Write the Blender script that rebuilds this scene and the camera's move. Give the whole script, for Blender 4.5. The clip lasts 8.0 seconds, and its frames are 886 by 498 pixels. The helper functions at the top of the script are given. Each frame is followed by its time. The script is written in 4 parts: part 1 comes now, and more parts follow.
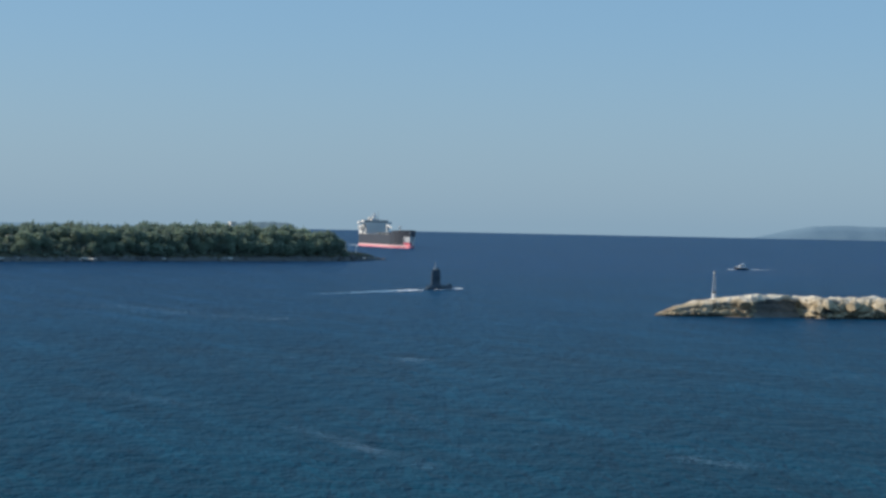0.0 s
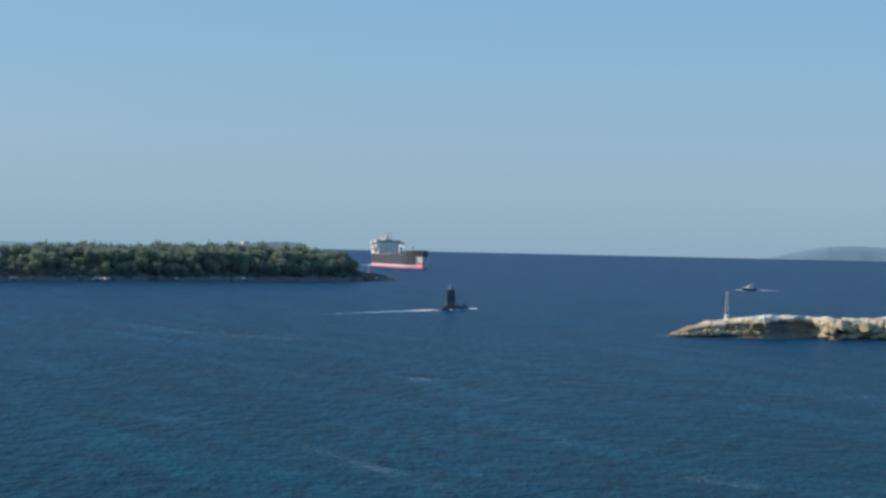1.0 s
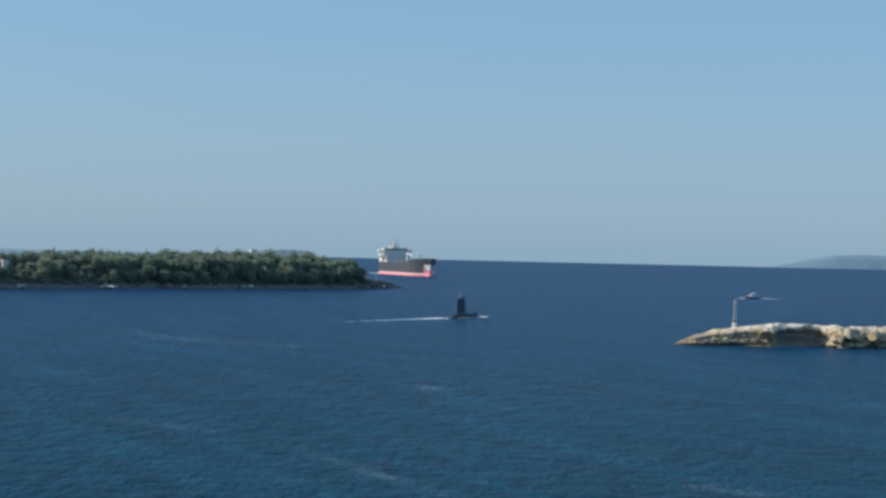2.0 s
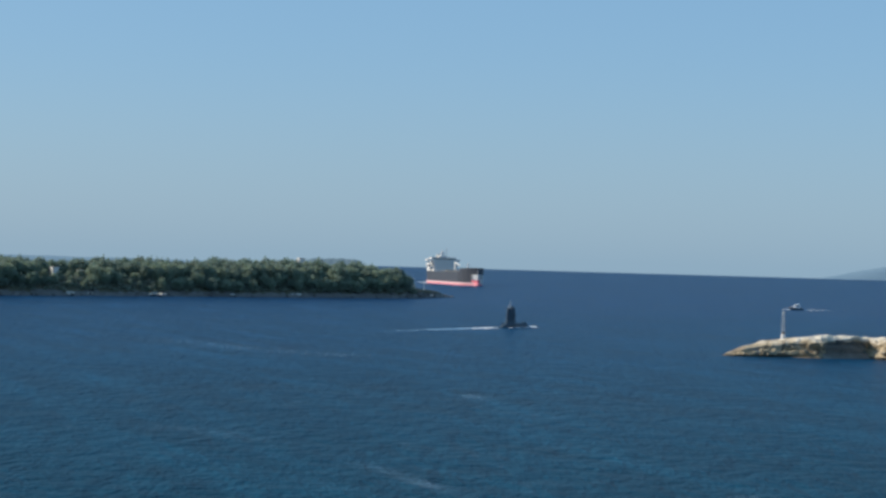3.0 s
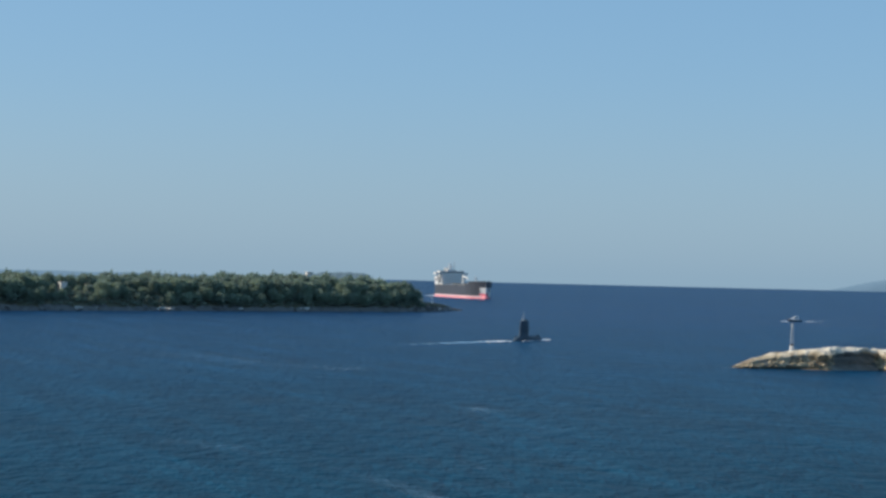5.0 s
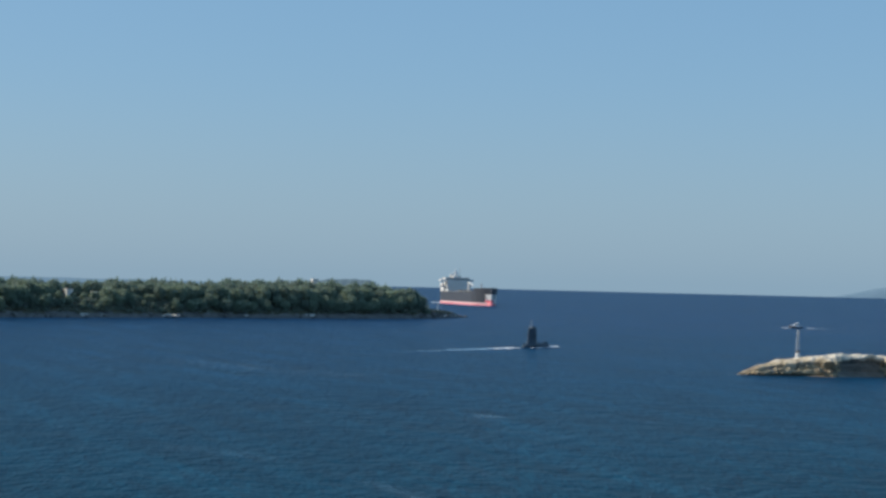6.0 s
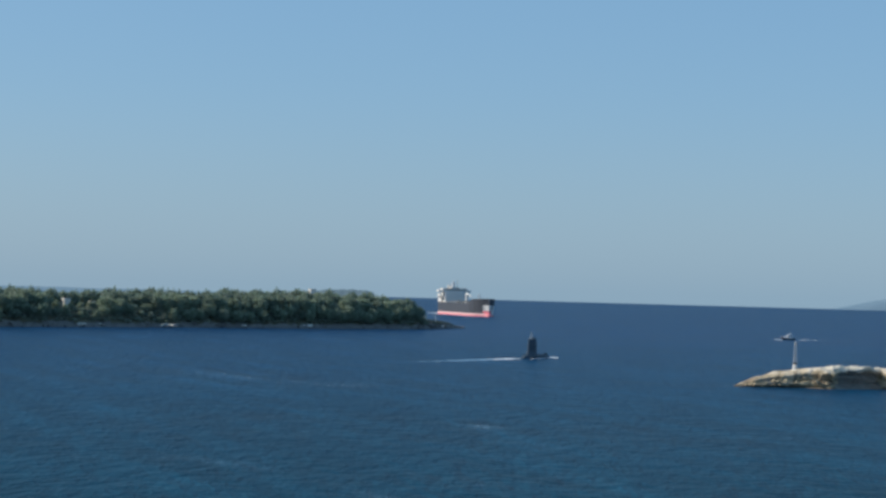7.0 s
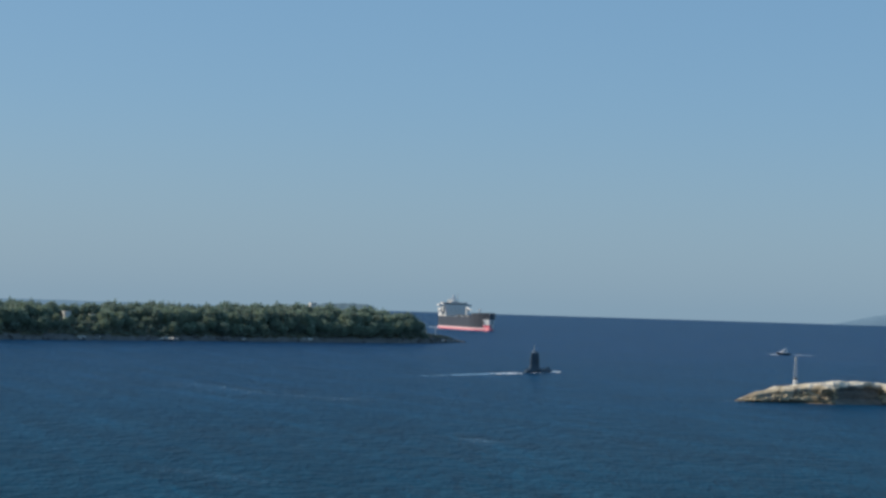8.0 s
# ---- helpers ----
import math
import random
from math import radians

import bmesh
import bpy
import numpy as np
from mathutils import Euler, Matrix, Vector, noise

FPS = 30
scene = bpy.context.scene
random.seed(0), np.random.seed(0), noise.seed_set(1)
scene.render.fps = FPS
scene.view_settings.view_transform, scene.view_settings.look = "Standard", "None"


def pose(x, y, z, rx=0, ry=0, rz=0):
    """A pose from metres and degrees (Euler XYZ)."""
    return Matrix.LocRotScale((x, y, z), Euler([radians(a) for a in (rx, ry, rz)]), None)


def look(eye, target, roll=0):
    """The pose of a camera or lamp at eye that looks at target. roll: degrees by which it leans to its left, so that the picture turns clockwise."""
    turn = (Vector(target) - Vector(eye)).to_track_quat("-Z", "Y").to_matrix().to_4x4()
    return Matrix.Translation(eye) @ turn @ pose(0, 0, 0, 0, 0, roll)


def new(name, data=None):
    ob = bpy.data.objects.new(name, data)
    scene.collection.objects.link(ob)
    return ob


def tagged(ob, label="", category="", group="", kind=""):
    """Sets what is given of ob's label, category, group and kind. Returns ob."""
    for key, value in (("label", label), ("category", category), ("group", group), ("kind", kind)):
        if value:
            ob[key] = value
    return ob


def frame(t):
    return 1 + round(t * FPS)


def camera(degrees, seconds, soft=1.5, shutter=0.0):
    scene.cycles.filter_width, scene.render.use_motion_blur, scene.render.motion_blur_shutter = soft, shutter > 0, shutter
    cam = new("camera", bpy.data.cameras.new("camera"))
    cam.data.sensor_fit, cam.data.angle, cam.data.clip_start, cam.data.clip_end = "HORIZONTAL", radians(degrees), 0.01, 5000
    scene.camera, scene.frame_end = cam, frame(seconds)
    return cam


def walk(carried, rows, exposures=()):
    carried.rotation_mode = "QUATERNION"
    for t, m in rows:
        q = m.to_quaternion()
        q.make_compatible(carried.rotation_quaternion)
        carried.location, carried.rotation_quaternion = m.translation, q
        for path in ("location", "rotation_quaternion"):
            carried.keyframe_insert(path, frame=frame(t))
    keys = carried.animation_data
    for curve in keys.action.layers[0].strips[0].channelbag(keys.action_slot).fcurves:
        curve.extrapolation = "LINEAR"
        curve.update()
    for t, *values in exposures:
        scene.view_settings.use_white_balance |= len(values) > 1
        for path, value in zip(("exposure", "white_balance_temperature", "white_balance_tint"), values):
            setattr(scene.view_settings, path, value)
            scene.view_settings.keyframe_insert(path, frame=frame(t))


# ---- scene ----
EYE = Vector((0, 0, 23.5))


def aim(yaw, pitch, roll):
    """The camera's pose from the degrees by which it turns right, up and leans left."""
    a, e = radians(yaw), radians(pitch)
    return look(EYE, EYE + Vector((math.sin(a) * math.cos(e), math.cos(a) * math.cos(e), math.sin(e))), roll)


cam = camera(24, 8.0, soft=2.9)
walk(cam, [(t, aim(a, b, c)) for t, a, b, c in (
    (0.0, -0.000, -0.744, 1.162), (0.1, 0.052, -0.721, 1.161), (0.2, 0.005, -0.676, 1.161), (0.3, -0.041, -0.661, 1.160),
    (0.4, -0.057, -0.631, 1.160), (0.5, -0.201, -0.579, 1.159), (0.6, -0.354, -0.556, 1.176), (0.7, -0.463, -0.541, 1.193),
    (0.8, -0.354, -0.442, 1.210), (0.9, -0.389, -0.190, 1.226), (1.0, -0.357, -0.198, 1.243), (1.1, -0.232, -0.248, 1.262),
    (1.2, -0.112, -0.105, 1.281), (1.3, -0.083, -0.105, 1.300), (1.4, -0.101, -0.106, 1.319), (1.5, -0.140, -0.058, 1.338),
    (1.6, -0.165, -0.015, 1.329), (1.7, -0.240, 0.014, 1.320), (1.8, -0.363, 0.041, 1.311), (1.9, -0.360, 0.072, 1.302),
    (2.0, -0.574, 0.021, 1.293), (2.2, -1.098, 0.130, 1.350), (3.3, -2.077, 0.246, 1.605), (3.4, -2.171, 0.160, 1.579),
    (3.5, -2.288, 0.217, 1.553), (3.6, -2.382, 0.328, 1.584), (3.7, -2.429, 0.419, 1.615), (3.8, -2.584, 0.474, 1.646),
    (3.9, -2.521, 0.536, 1.677), (4.0, -2.451, 0.386, 1.708), (4.1, -2.374, 0.445, 1.640), (4.2, -2.342, 0.462, 1.573),
    (4.3, -2.139, 0.515, 1.505), (4.4, -2.058, 0.455, 1.437), (4.5, -2.002, 0.603, 1.369), (4.6, -2.153, 0.532, 1.369),
    (4.7, -2.121, 0.549, 1.369), (5.8, -2.172, 0.735, 1.367), (5.9, -2.402, 0.753, 1.367), (6.0, -2.279, 0.791, 1.367), (6.1, -2.153, 0.914, 1.403),
    (6.2, -2.043, 1.024, 1.440), (6.3, -2.055, 0.943, 1.476), (6.4, -1.975, 0.968, 1.512), (6.5, -2.039, 0.971, 1.548),
    (6.6, -2.116, 1.070, 1.549), (6.7, -2.117, 1.132, 1.549), (6.8, -2.287, 1.048, 1.550), (6.9, -2.224, 1.049, 1.550),
    (7.0, -2.226, 1.086, 1.551), (7.1, -2.163, 1.145, 1.568), (7.2, -2.194, 1.145, 1.586), (7.3, -2.147, 1.148, 1.604),
    (7.4, -1.974, 1.170, 1.622), (7.5, -2.120, 1.265, 1.639), (7.6, -1.903, 1.316, 1.655), (7.7, -1.904, 1.270, 1.671),
    (7.8, -1.992, 1.473, 1.687), (7.9, -2.217, 1.562, 1.703), (8.0, -2.250, 1.472, 1.719),
)], exposures=((0.0, -0.07), (0.5, -0.06), (1.0, 0.03), (1.5, 0.05), (2.0, 0.02), (3.5, 0.05), (4.0, -0.03), (4.5, 0.05), (6.0, -0.06), (6.5, 0.02), (7.0, -0.04), (7.5, -0.05), (8.0, -0.2)))

# ---- world, sun ----
SUN_AZ, SUN_EL = radians(-90), radians(34)      # compass angle from +y, clockwise
world = bpy.data.worlds.new("world")
scene.world = world
world.use_nodes = True
wn = world.node_tree
sky = wn.nodes.new("ShaderNodeTexSky")
sky.sky_type, sky.sun_disc = "NISHITA", False
sky.sun_elevation, sky.sun_rotation = SUN_EL, SUN_AZ % (2 * math.pi)
sky.altitude, sky.air_density, sky.dust_density, sky.ozone_density = 0, 1.0, 0.8, 3.2
wn.nodes["Background"].inputs["Strength"].default_value = 0.097
haze = wn.nodes.new("ShaderNodeMix")             # an even blue sea haze over the whole sky
haze.data_type = "RGBA"
haze.inputs[0].default_value, haze.inputs[7].default_value = 0.5, (2.2, 4.92, 8.15, 1)
wn.links.new(sky.outputs[0], haze.inputs[6])
spot_in_sky, rise = wn.nodes.new("ShaderNodeTexCoord"), wn.nodes.new("ShaderNodeSeparateXYZ")
wn.links.new(spot_in_sky.outputs["Generated"], rise.inputs[0])
thick = wn.nodes.new("ShaderNodeMapRange")       # the haze pales towards the horizon all round
thick.interpolation_type = "SMOOTHSTEP"
for slot, v in zip(("From Min", "From Max", "To Min", "To Max"), (0.0, 0.10, 0.32, 0.0)):
    thick.inputs[slot].default_value = v
wn.links.new(rise.outputs["Z"], thick.inputs["Value"])
low_haze = wn.nodes.new("ShaderNodeMix")
low_haze.data_type = "RGBA"
low_haze.inputs[7].default_value = (3.45, 4.74, 5.5, 1)
wn.links.new(thick.outputs["Result"], low_haze.inputs[0])
wn.links.new(haze.outputs[2], low_haze.inputs[6])
wn.links.new(low_haze.outputs[2], wn.nodes["Background"].inputs["Color"])
sun = new("sun", bpy.data.lights.new("sun", "SUN"))
sun.data.energy, sun.data.angle, sun.data.color = 4.4, radians(0.55), (1.0, 0.90, 0.76)
sun_way = Vector((math.sin(SUN_AZ) * math.cos(SUN_EL), math.cos(SUN_AZ) * math.cos(SUN_EL), math.sin(SUN_EL)))
sun.matrix_world = look(sun_way * 500, (0, 0, 0))


# ---- materials ----
def shader(name, rough=0.6, metal=0.0, color=(0.5, 0.5, 0.5)):
    m = bpy.data.materials.new(name)
    m.use_nodes = True
    b = m.node_tree.nodes["Principled BSDF"]
    b.inputs["Roughness"].default_value, b.inputs["Metallic"].default_value = rough, metal
    b.inputs["Base Color"].default_value = (*color, 1)
    return m, m.node_tree, b


def coords(nt, scale=(1, 1, 1), turn=0.0):
    c, p = nt.nodes.new("ShaderNodeTexCoord"), nt.nodes.new("ShaderNodeMapping")
    p.inputs["Scale"].default_value = scale
    p.inputs["Rotation"].default_value = (0, 0, turn)
    nt.links.new(c.outputs["Object"], p.inputs["Vector"])
    return p.outputs["Vector"]


def grain(nt, vec, scale, detail=5.0, rough=0.55, distort=0.0):
    n = nt.nodes.new("ShaderNodeTexNoise")
    n.inputs["Scale"].default_value, n.inputs["Detail"].default_value = scale, detail
    n.inputs["Roughness"].default_value, n.inputs["Distortion"].default_value = rough, distort
    nt.links.new(vec, n.inputs["Vector"])
    return n.outputs["Fac"]


def ramp(nt, fac, *stops):
    r = nt.nodes.new("ShaderNodeValToRGB")
    e = r.color_ramp.elements
    while len(e) < len(stops):
        e.new(0.5)
    for el, (p, c) in zip(e, stops):
        el.position, el.color = p, (*c, 1)
    nt.links.new(fac, r.inputs["Fac"])
    return r.outputs["Color"]


def mixed(nt, fac, a, b, how="MIX"):
    m = nt.nodes.new("ShaderNodeMix")
    m.data_type, m.blend_type = "RGBA", how
    for sock, v in ((m.inputs[0], fac), (m.inputs[6], a), (m.inputs[7], b)):
        if isinstance(v, (int, float)):
            sock.default_value = v
        elif isinstance(v, tuple):
            sock.default_value = (*v, 1)
        else:
            nt.links.new(v, sock)
    return m.outputs[2]


def calc(nt, how, a, b):
    m = nt.nodes.new("ShaderNodeMath")
    m.operation = how
    for sock, v in zip(m.inputs, (a, b)):
        if isinstance(v, (int, float)):
            sock.default_value = v
        else:
            nt.links.new(v, sock)
    return m.outputs[0]


def relief(nt, b, height, strength, dist):
    n = nt.nodes.new("ShaderNodeBump")
    n.inputs["Strength"].default_value, n.inputs["Distance"].default_value = strength, dist
    nt.links.new(height, n.inputs["Height"])
    nt.links.new(n.outputs["Normal"], b.inputs["Normal"])


def slanted(nt, turn, scale):
    """Coordinates turned first and stretched after, for bands that run askew."""
    c, r, p = nt.nodes.new("ShaderNodeTexCoord"), nt.nodes.new("ShaderNodeMapping"), nt.nodes.new("ShaderNodeMapping")
    r.inputs["Rotation"].default_value, p.inputs["Scale"].default_value = (0, 0, turn), scale
    nt.links.new(c.outputs["Object"], r.inputs["Vector"])
    nt.links.new(r.outputs["Vector"], p.inputs["Vector"])
    return p.outputs["Vector"]


def mat_sea():
    m, nt, b = shader("sea_water", 0.30)
    b.inputs["IOR"].default_value = 1.33
    b.inputs["Specular IOR Level"].default_value = 0.012
    big = grain(nt, coords(nt, (0.006, 0.016, 1)), 1.0, 4, 0.6, 0.6)
    col = ramp(nt, big, (0.3, (0.002, 0.0265, 0.059)), (0.7, (0.002, 0.0425, 0.090)))
    lane = grain(nt, slanted(nt, radians(66), (0.012, 0.10, 1)), 1.0, 5, 0.6, 0.5)      # wind lanes
    col = mixed(nt, ramp(nt, lane, (0.46, (0, 0, 0)), (0.72, (0.7, 0.7, 0.7))), col, (0.006, 0.082, 0.164))
    mottle = grain(nt, coords(nt, (0.26, 0.085, 1)), 1.0, 4, 0.6, 0.5)
    col = mixed(nt, 1.0, col, ramp(nt, mottle, (0.34, (0.82, 0.83, 0.86)), (0.5, (1, 1, 1)), (0.66, (1.22, 1.18, 1.16))), "MULTIPLY")
    patch = grain(nt, coords(nt, (0.10, 0.035, 1)), 1.0, 5, 0.65, 0.8)
    col = mixed(nt, ramp(nt, patch, (0.42, (0, 0, 0)), (0.66, (0.7, 0.7, 0.7))), col, (0.002, 0.047, 0.100))
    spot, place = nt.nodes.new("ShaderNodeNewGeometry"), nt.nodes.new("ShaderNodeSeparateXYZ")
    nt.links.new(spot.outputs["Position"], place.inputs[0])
    # colour shifts with distance: teal near, bluer and redder far out
    far_off = calc(nt, "DIVIDE", calc(nt, "ADD", place.outputs["Y"], calc(nt, "MULTIPLY", big, 120.0)), 1200.0)
    col = mixed(nt, 1.0, col, ramp(nt, far_off, (0.20, (0.9, 1.0, 0.86)), (0.5, (2.0, 1.03, 1.08)), (1.0, (4.5, 1.10, 1.24))), "MULTIPLY")
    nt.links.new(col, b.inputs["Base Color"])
    wind = ramp(nt, big, (0.3, (0.45, 0.45, 0.45)), (0.7, (1, 1, 1)))
    roller = grain(nt, coords(nt, (0.16, 0.055, 1)), 1.0, 3, 0.5, 0.4)
    swell = grain(nt, coords(nt, (0.30, 0.11, 1)), 1.0, 2, 0.5, 0.0)
    wave = grain(nt, coords(nt, (0.55, 0.26, 1)), 1.0, 3, 0.5, 0.0)
    chop = grain(nt, coords(nt, (1.4, 0.7, 1)), 1.0, 4, 0.55, 0.0)
    h = calc(nt, "ADD", calc(nt, "MULTIPLY", swell, 0.9), calc(nt, "MULTIPLY", wave, 0.9))
    h = calc(nt, "ADD", h, calc(nt, "MULTIPLY", roller, 0.7))
    h = calc(nt, "ADD", h, calc(nt, "MULTIPLY", calc(nt, "MULTIPLY", chop, wind), 0.75))
    relief(nt, b, h, 1.0, 1.0)
    return m


def mat_rock(name, lo, mid, hi, scale=0.35, strata=False):
    m, nt, b = shader(name, 0.9)
    v = coords(nt)
    big, fine = grain(nt, v, scale, 6, 0.6, 0.5), grain(nt, v, scale * 9, 5, 0.65)
    info = nt.nodes.new("ShaderNodeObjectInfo")
    c = ramp(nt, big, (0.30, lo), (0.5, mid), (0.72, hi))
    c = mixed(nt, calc(nt, "MULTIPLY", fine, 0.38), c, lo)
    c = mixed(nt, calc(nt, "MULTIPLY", info.outputs["Random"], 0.3), c, mid)
    if strata:
        band = grain(nt, coords(nt, (0.10, 0.10, 1.3), 0.3), 1.0, 6, 0.65, 1.2)
        c = mixed(nt, ramp(nt, band, (0.52, (0, 0, 0)), (0.66, (0.6, 0.6, 0.6))), c, lo)
        stain = grain(nt, coords(nt, (0.11, 0.11, 0.30), 0.5), 1.0, 6, 0.6, 0.9)
        c = mixed(nt, ramp(nt, stain, (0.54, (0, 0, 0)), (0.60, (0.75, 0.75, 0.75))), c, (0.17, 0.13, 0.09))
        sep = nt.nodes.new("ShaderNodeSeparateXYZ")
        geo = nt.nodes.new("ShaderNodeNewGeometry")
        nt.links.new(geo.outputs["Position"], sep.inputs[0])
        sunlit_top = calc(nt, "ADD", calc(nt, "MULTIPLY", sep.outputs["Z"], 0.2), calc(nt, "MULTIPLY", big, 0.9))
        c = mixed(nt, ramp(nt, calc(nt, "MULTIPLY", sunlit_top, 0.6), (0.72, (0, 0, 0)), (0.96, (0.7, 0.7, 0.7))), c, (0.72, 0.67, 0.57))   # sunlight on the crest put into the colour, by height and noise
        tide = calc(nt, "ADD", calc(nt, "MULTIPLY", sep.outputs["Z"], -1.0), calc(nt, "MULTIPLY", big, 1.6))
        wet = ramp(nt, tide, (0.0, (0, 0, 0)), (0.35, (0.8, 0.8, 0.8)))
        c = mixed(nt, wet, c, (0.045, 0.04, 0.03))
    nt.links.new(c, b.inputs["Base Color"])
    relief(nt, b, calc(nt, "ADD", big, calc(nt, "MULTIPLY", fine, 0.4)), 0.8, 0.5)
    return m


def mat_worn(name, color, stain, rough=0.5, scale=0.2, amount=0.5, metal=0.0):
    """Paint or plaster with stains at two scales."""
    m, nt, b = shader(name, rough, metal)
    v = coords(nt, (1, 1, 0.35))
    big, fine = grain(nt, v, scale, 5, 0.6, 0.4), grain(nt, v, scale * 14, 4)
    f = calc(nt, "MULTIPLY", calc(nt, "MULTIPLY", big, fine), amount * 2.2)
    nt.links.new(mixed(nt, f, color, stain), b.inputs["Base Color"])
    relief(nt, b, fine, 0.15, 0.02)
    return m


def mat_leaf(name, dark, light):
    m, nt, b = shader(name, 0.65)
    info, geo = nt.nodes.new("ShaderNodeObjectInfo"), nt.nodes.new("ShaderNodeNewGeometry")
    c = mixed(nt, geo.outputs["Random Per Island"], dark, light)
    c = mixed(nt, calc(nt, "MULTIPLY", info.outputs["Random"], 0.6), c, (0.17, 0.235, 0.165))
    nt.links.new(c, b.inputs["Base Color"])
    b.inputs["Specular IOR Level"].default_value = 0.3
    b.inputs["Sheen Weight"].default_value, b.inputs["Sheen Roughness"].default_value = 0.8, 0.6
    t, mx = nt.nodes.new("ShaderNodeBsdfTranslucent"), nt.nodes.new("ShaderNodeMixShader")
    nt.links.new(c, t.inputs["Color"])
    mx.inputs[0].default_value = 0.55
    nt.links.new(b.outputs[0], mx.inputs[1])
    nt.links.new(t.outputs[0], mx.inputs[2])
    nt.links.new(mx.outputs[0], nt.nodes["Material Output"].inputs["Surface"])
    return m


def mat_foam(name, thin, thick):
    m, nt, b = shader(name, 0.8)
    f = grain(nt, coords(nt), 1.5, 5, 0.65)
    nt.links.new(ramp(nt, f, (0.35, thin), (0.6, thick)), b.inputs["Base Color"])
    return m


# distant land: the haze of the air is mixed into its base colour
def mat_hazed(name, a, c):
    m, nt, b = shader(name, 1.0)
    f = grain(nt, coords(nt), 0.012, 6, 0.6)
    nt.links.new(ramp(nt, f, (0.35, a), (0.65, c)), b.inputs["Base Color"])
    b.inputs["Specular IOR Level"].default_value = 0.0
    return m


SEA = mat_sea()
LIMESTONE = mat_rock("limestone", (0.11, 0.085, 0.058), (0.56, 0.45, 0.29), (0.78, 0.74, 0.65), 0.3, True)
SHADE_GREY_ROCK = mat_rock("shade_grey_rock", (0.13, 0.12, 0.105), (0.21, 0.20, 0.18), (0.33, 0.31, 0.27), 0.25)
SHORE_ROCK = mat_rock("shore_rock", (0.10, 0.098, 0.095), (0.15, 0.145, 0.138), (0.22, 0.21, 0.195), 0.2)
PALE_ROCK = mat_rock("pale_rock", (0.42, 0.40, 0.35), (0.64, 0.62, 0.57), (0.78, 0.76, 0.7), 0.5)
SOIL = mat_rock("dry_soil", (0.05, 0.05, 0.03), (0.09, 0.085, 0.05), (0.14, 0.12, 0.075), 0.15)
LEAF = mat_leaf("pine_leaf", (0.15, 0.225, 0.16), (0.205, 0.285, 0.205))
LEAF_LIGHT = mat_leaf("olive_leaf", (0.245, 0.325, 0.21), (0.305, 0.385, 0.26))
SCRUB = mat_leaf("scrub_leaf", (0.13, 0.175, 0.12), (0.19, 0.235, 0.16))
BARK = mat_worn("bark", (0.09, 0.08, 0.07), (0.04, 0.035, 0.03), 0.9, 1.0)
FOAM = mat_foam("foam", (0.55, 0.62, 0.68), (0.85, 0.88, 0.9))
FOAM_THIN = mat_foam("thin_foam", (0.13, 0.28, 0.42), (0.29, 0.47, 0.62))
HULL_BLACK = mat_worn("hull_paint_dark", (0.045, 0.055, 0.072), (0.10, 0.095, 0.10), 0.5, 0.12)
HULL_RED = mat_worn("hull_paint_red", (0.74, 0.12, 0.17), (0.66, 0.42, 0.42), 0.55, 0.12)
BOOT_PINK = mat_worn("hull_stripe", (0.80, 0.62, 0.62), (0.74, 0.34, 0.36), 0.6, 0.15, 0.6)
SHIP_WHITE = mat_worn("ship_white", (0.78, 0.78, 0.76), (0.5, 0.42, 0.33), 0.5, 0.2, 0.3)
SHIP_DECK = mat_worn("deck_paint", (0.11, 0.105, 0.10), (0.17, 0.14, 0.125), 0.7, 0.2)
SHIP_BUFF = mat_worn("crane_paint", (0.55, 0.5, 0.4), (0.35, 0.22, 0.14), 0.6, 0.3)
GLASS_DARK = shader("dark_glass", 0.08, 0.0, (0.015, 0.02, 0.025))[0]
SUB_BLACK = mat_worn("submarine_black", (0.030, 0.056, 0.084), (0.05, 0.078, 0.105), 0.6, 0.5)
MAST_GREY = mat_worn("mast_grey", (0.42, 0.45, 0.46), (0.25, 0.25, 0.25), 0.5, 1.0)
TOWER_WHITE = mat_worn("tower_white", (0.66, 0.68, 0.69), (0.4, 0.34, 0.27), 0.6, 0.8, 0.4)
TOWER_DARK = mat_worn("tower_dark", (0.05, 0.05, 0.05), (0.12, 0.08, 0.06), 0.6, 1.0)
BOAT_NAVY = mat_worn("boat_navy", (0.02, 0.03, 0.055), (0.06, 0.06, 0.07), 0.4, 0.8)
BOAT_WHITE = mat_worn("boat_white", (0.8, 0.8, 0.8), (0.55, 0.52, 0.48), 0.35, 0.8, 0.25)
HOUSE_WHITE = mat_worn("house_plaster", (0.74, 0.72, 0.68), (0.5, 0.45, 0.38), 0.8, 0.4, 0.35)
HAZED_HILL = mat_hazed("hazed_hill", (0.155, 0.24, 0.31), (0.19, 0.28, 0.35))
HAZED_LAND = mat_hazed("hazed_headland", (0.115, 0.17, 0.20), (0.15, 0.205, 0.235))


# ---- mesh helpers ----
def mesh_from(name, bm, material, smooth=False):
    me = bpy.data.meshes.new(name)
    bm.to_mesh(me)
    bm.free()
    me.materials.append(material)
    if smooth:
        for p in me.polygons:
            p.use_smooth = True
    return me


def part(name, bm, material, parent, label="", smooth=False):
    ob = new(name, mesh_from(name, bm, material, smooth))
    ob.parent = parent
    if label:
        ob["label"] = label
    return ob


def thing(name, m, label, category, group="", kind=""):
    ob = new(name)
    ob.matrix_basis = m
    return tagged(ob, label, category, group, kind)


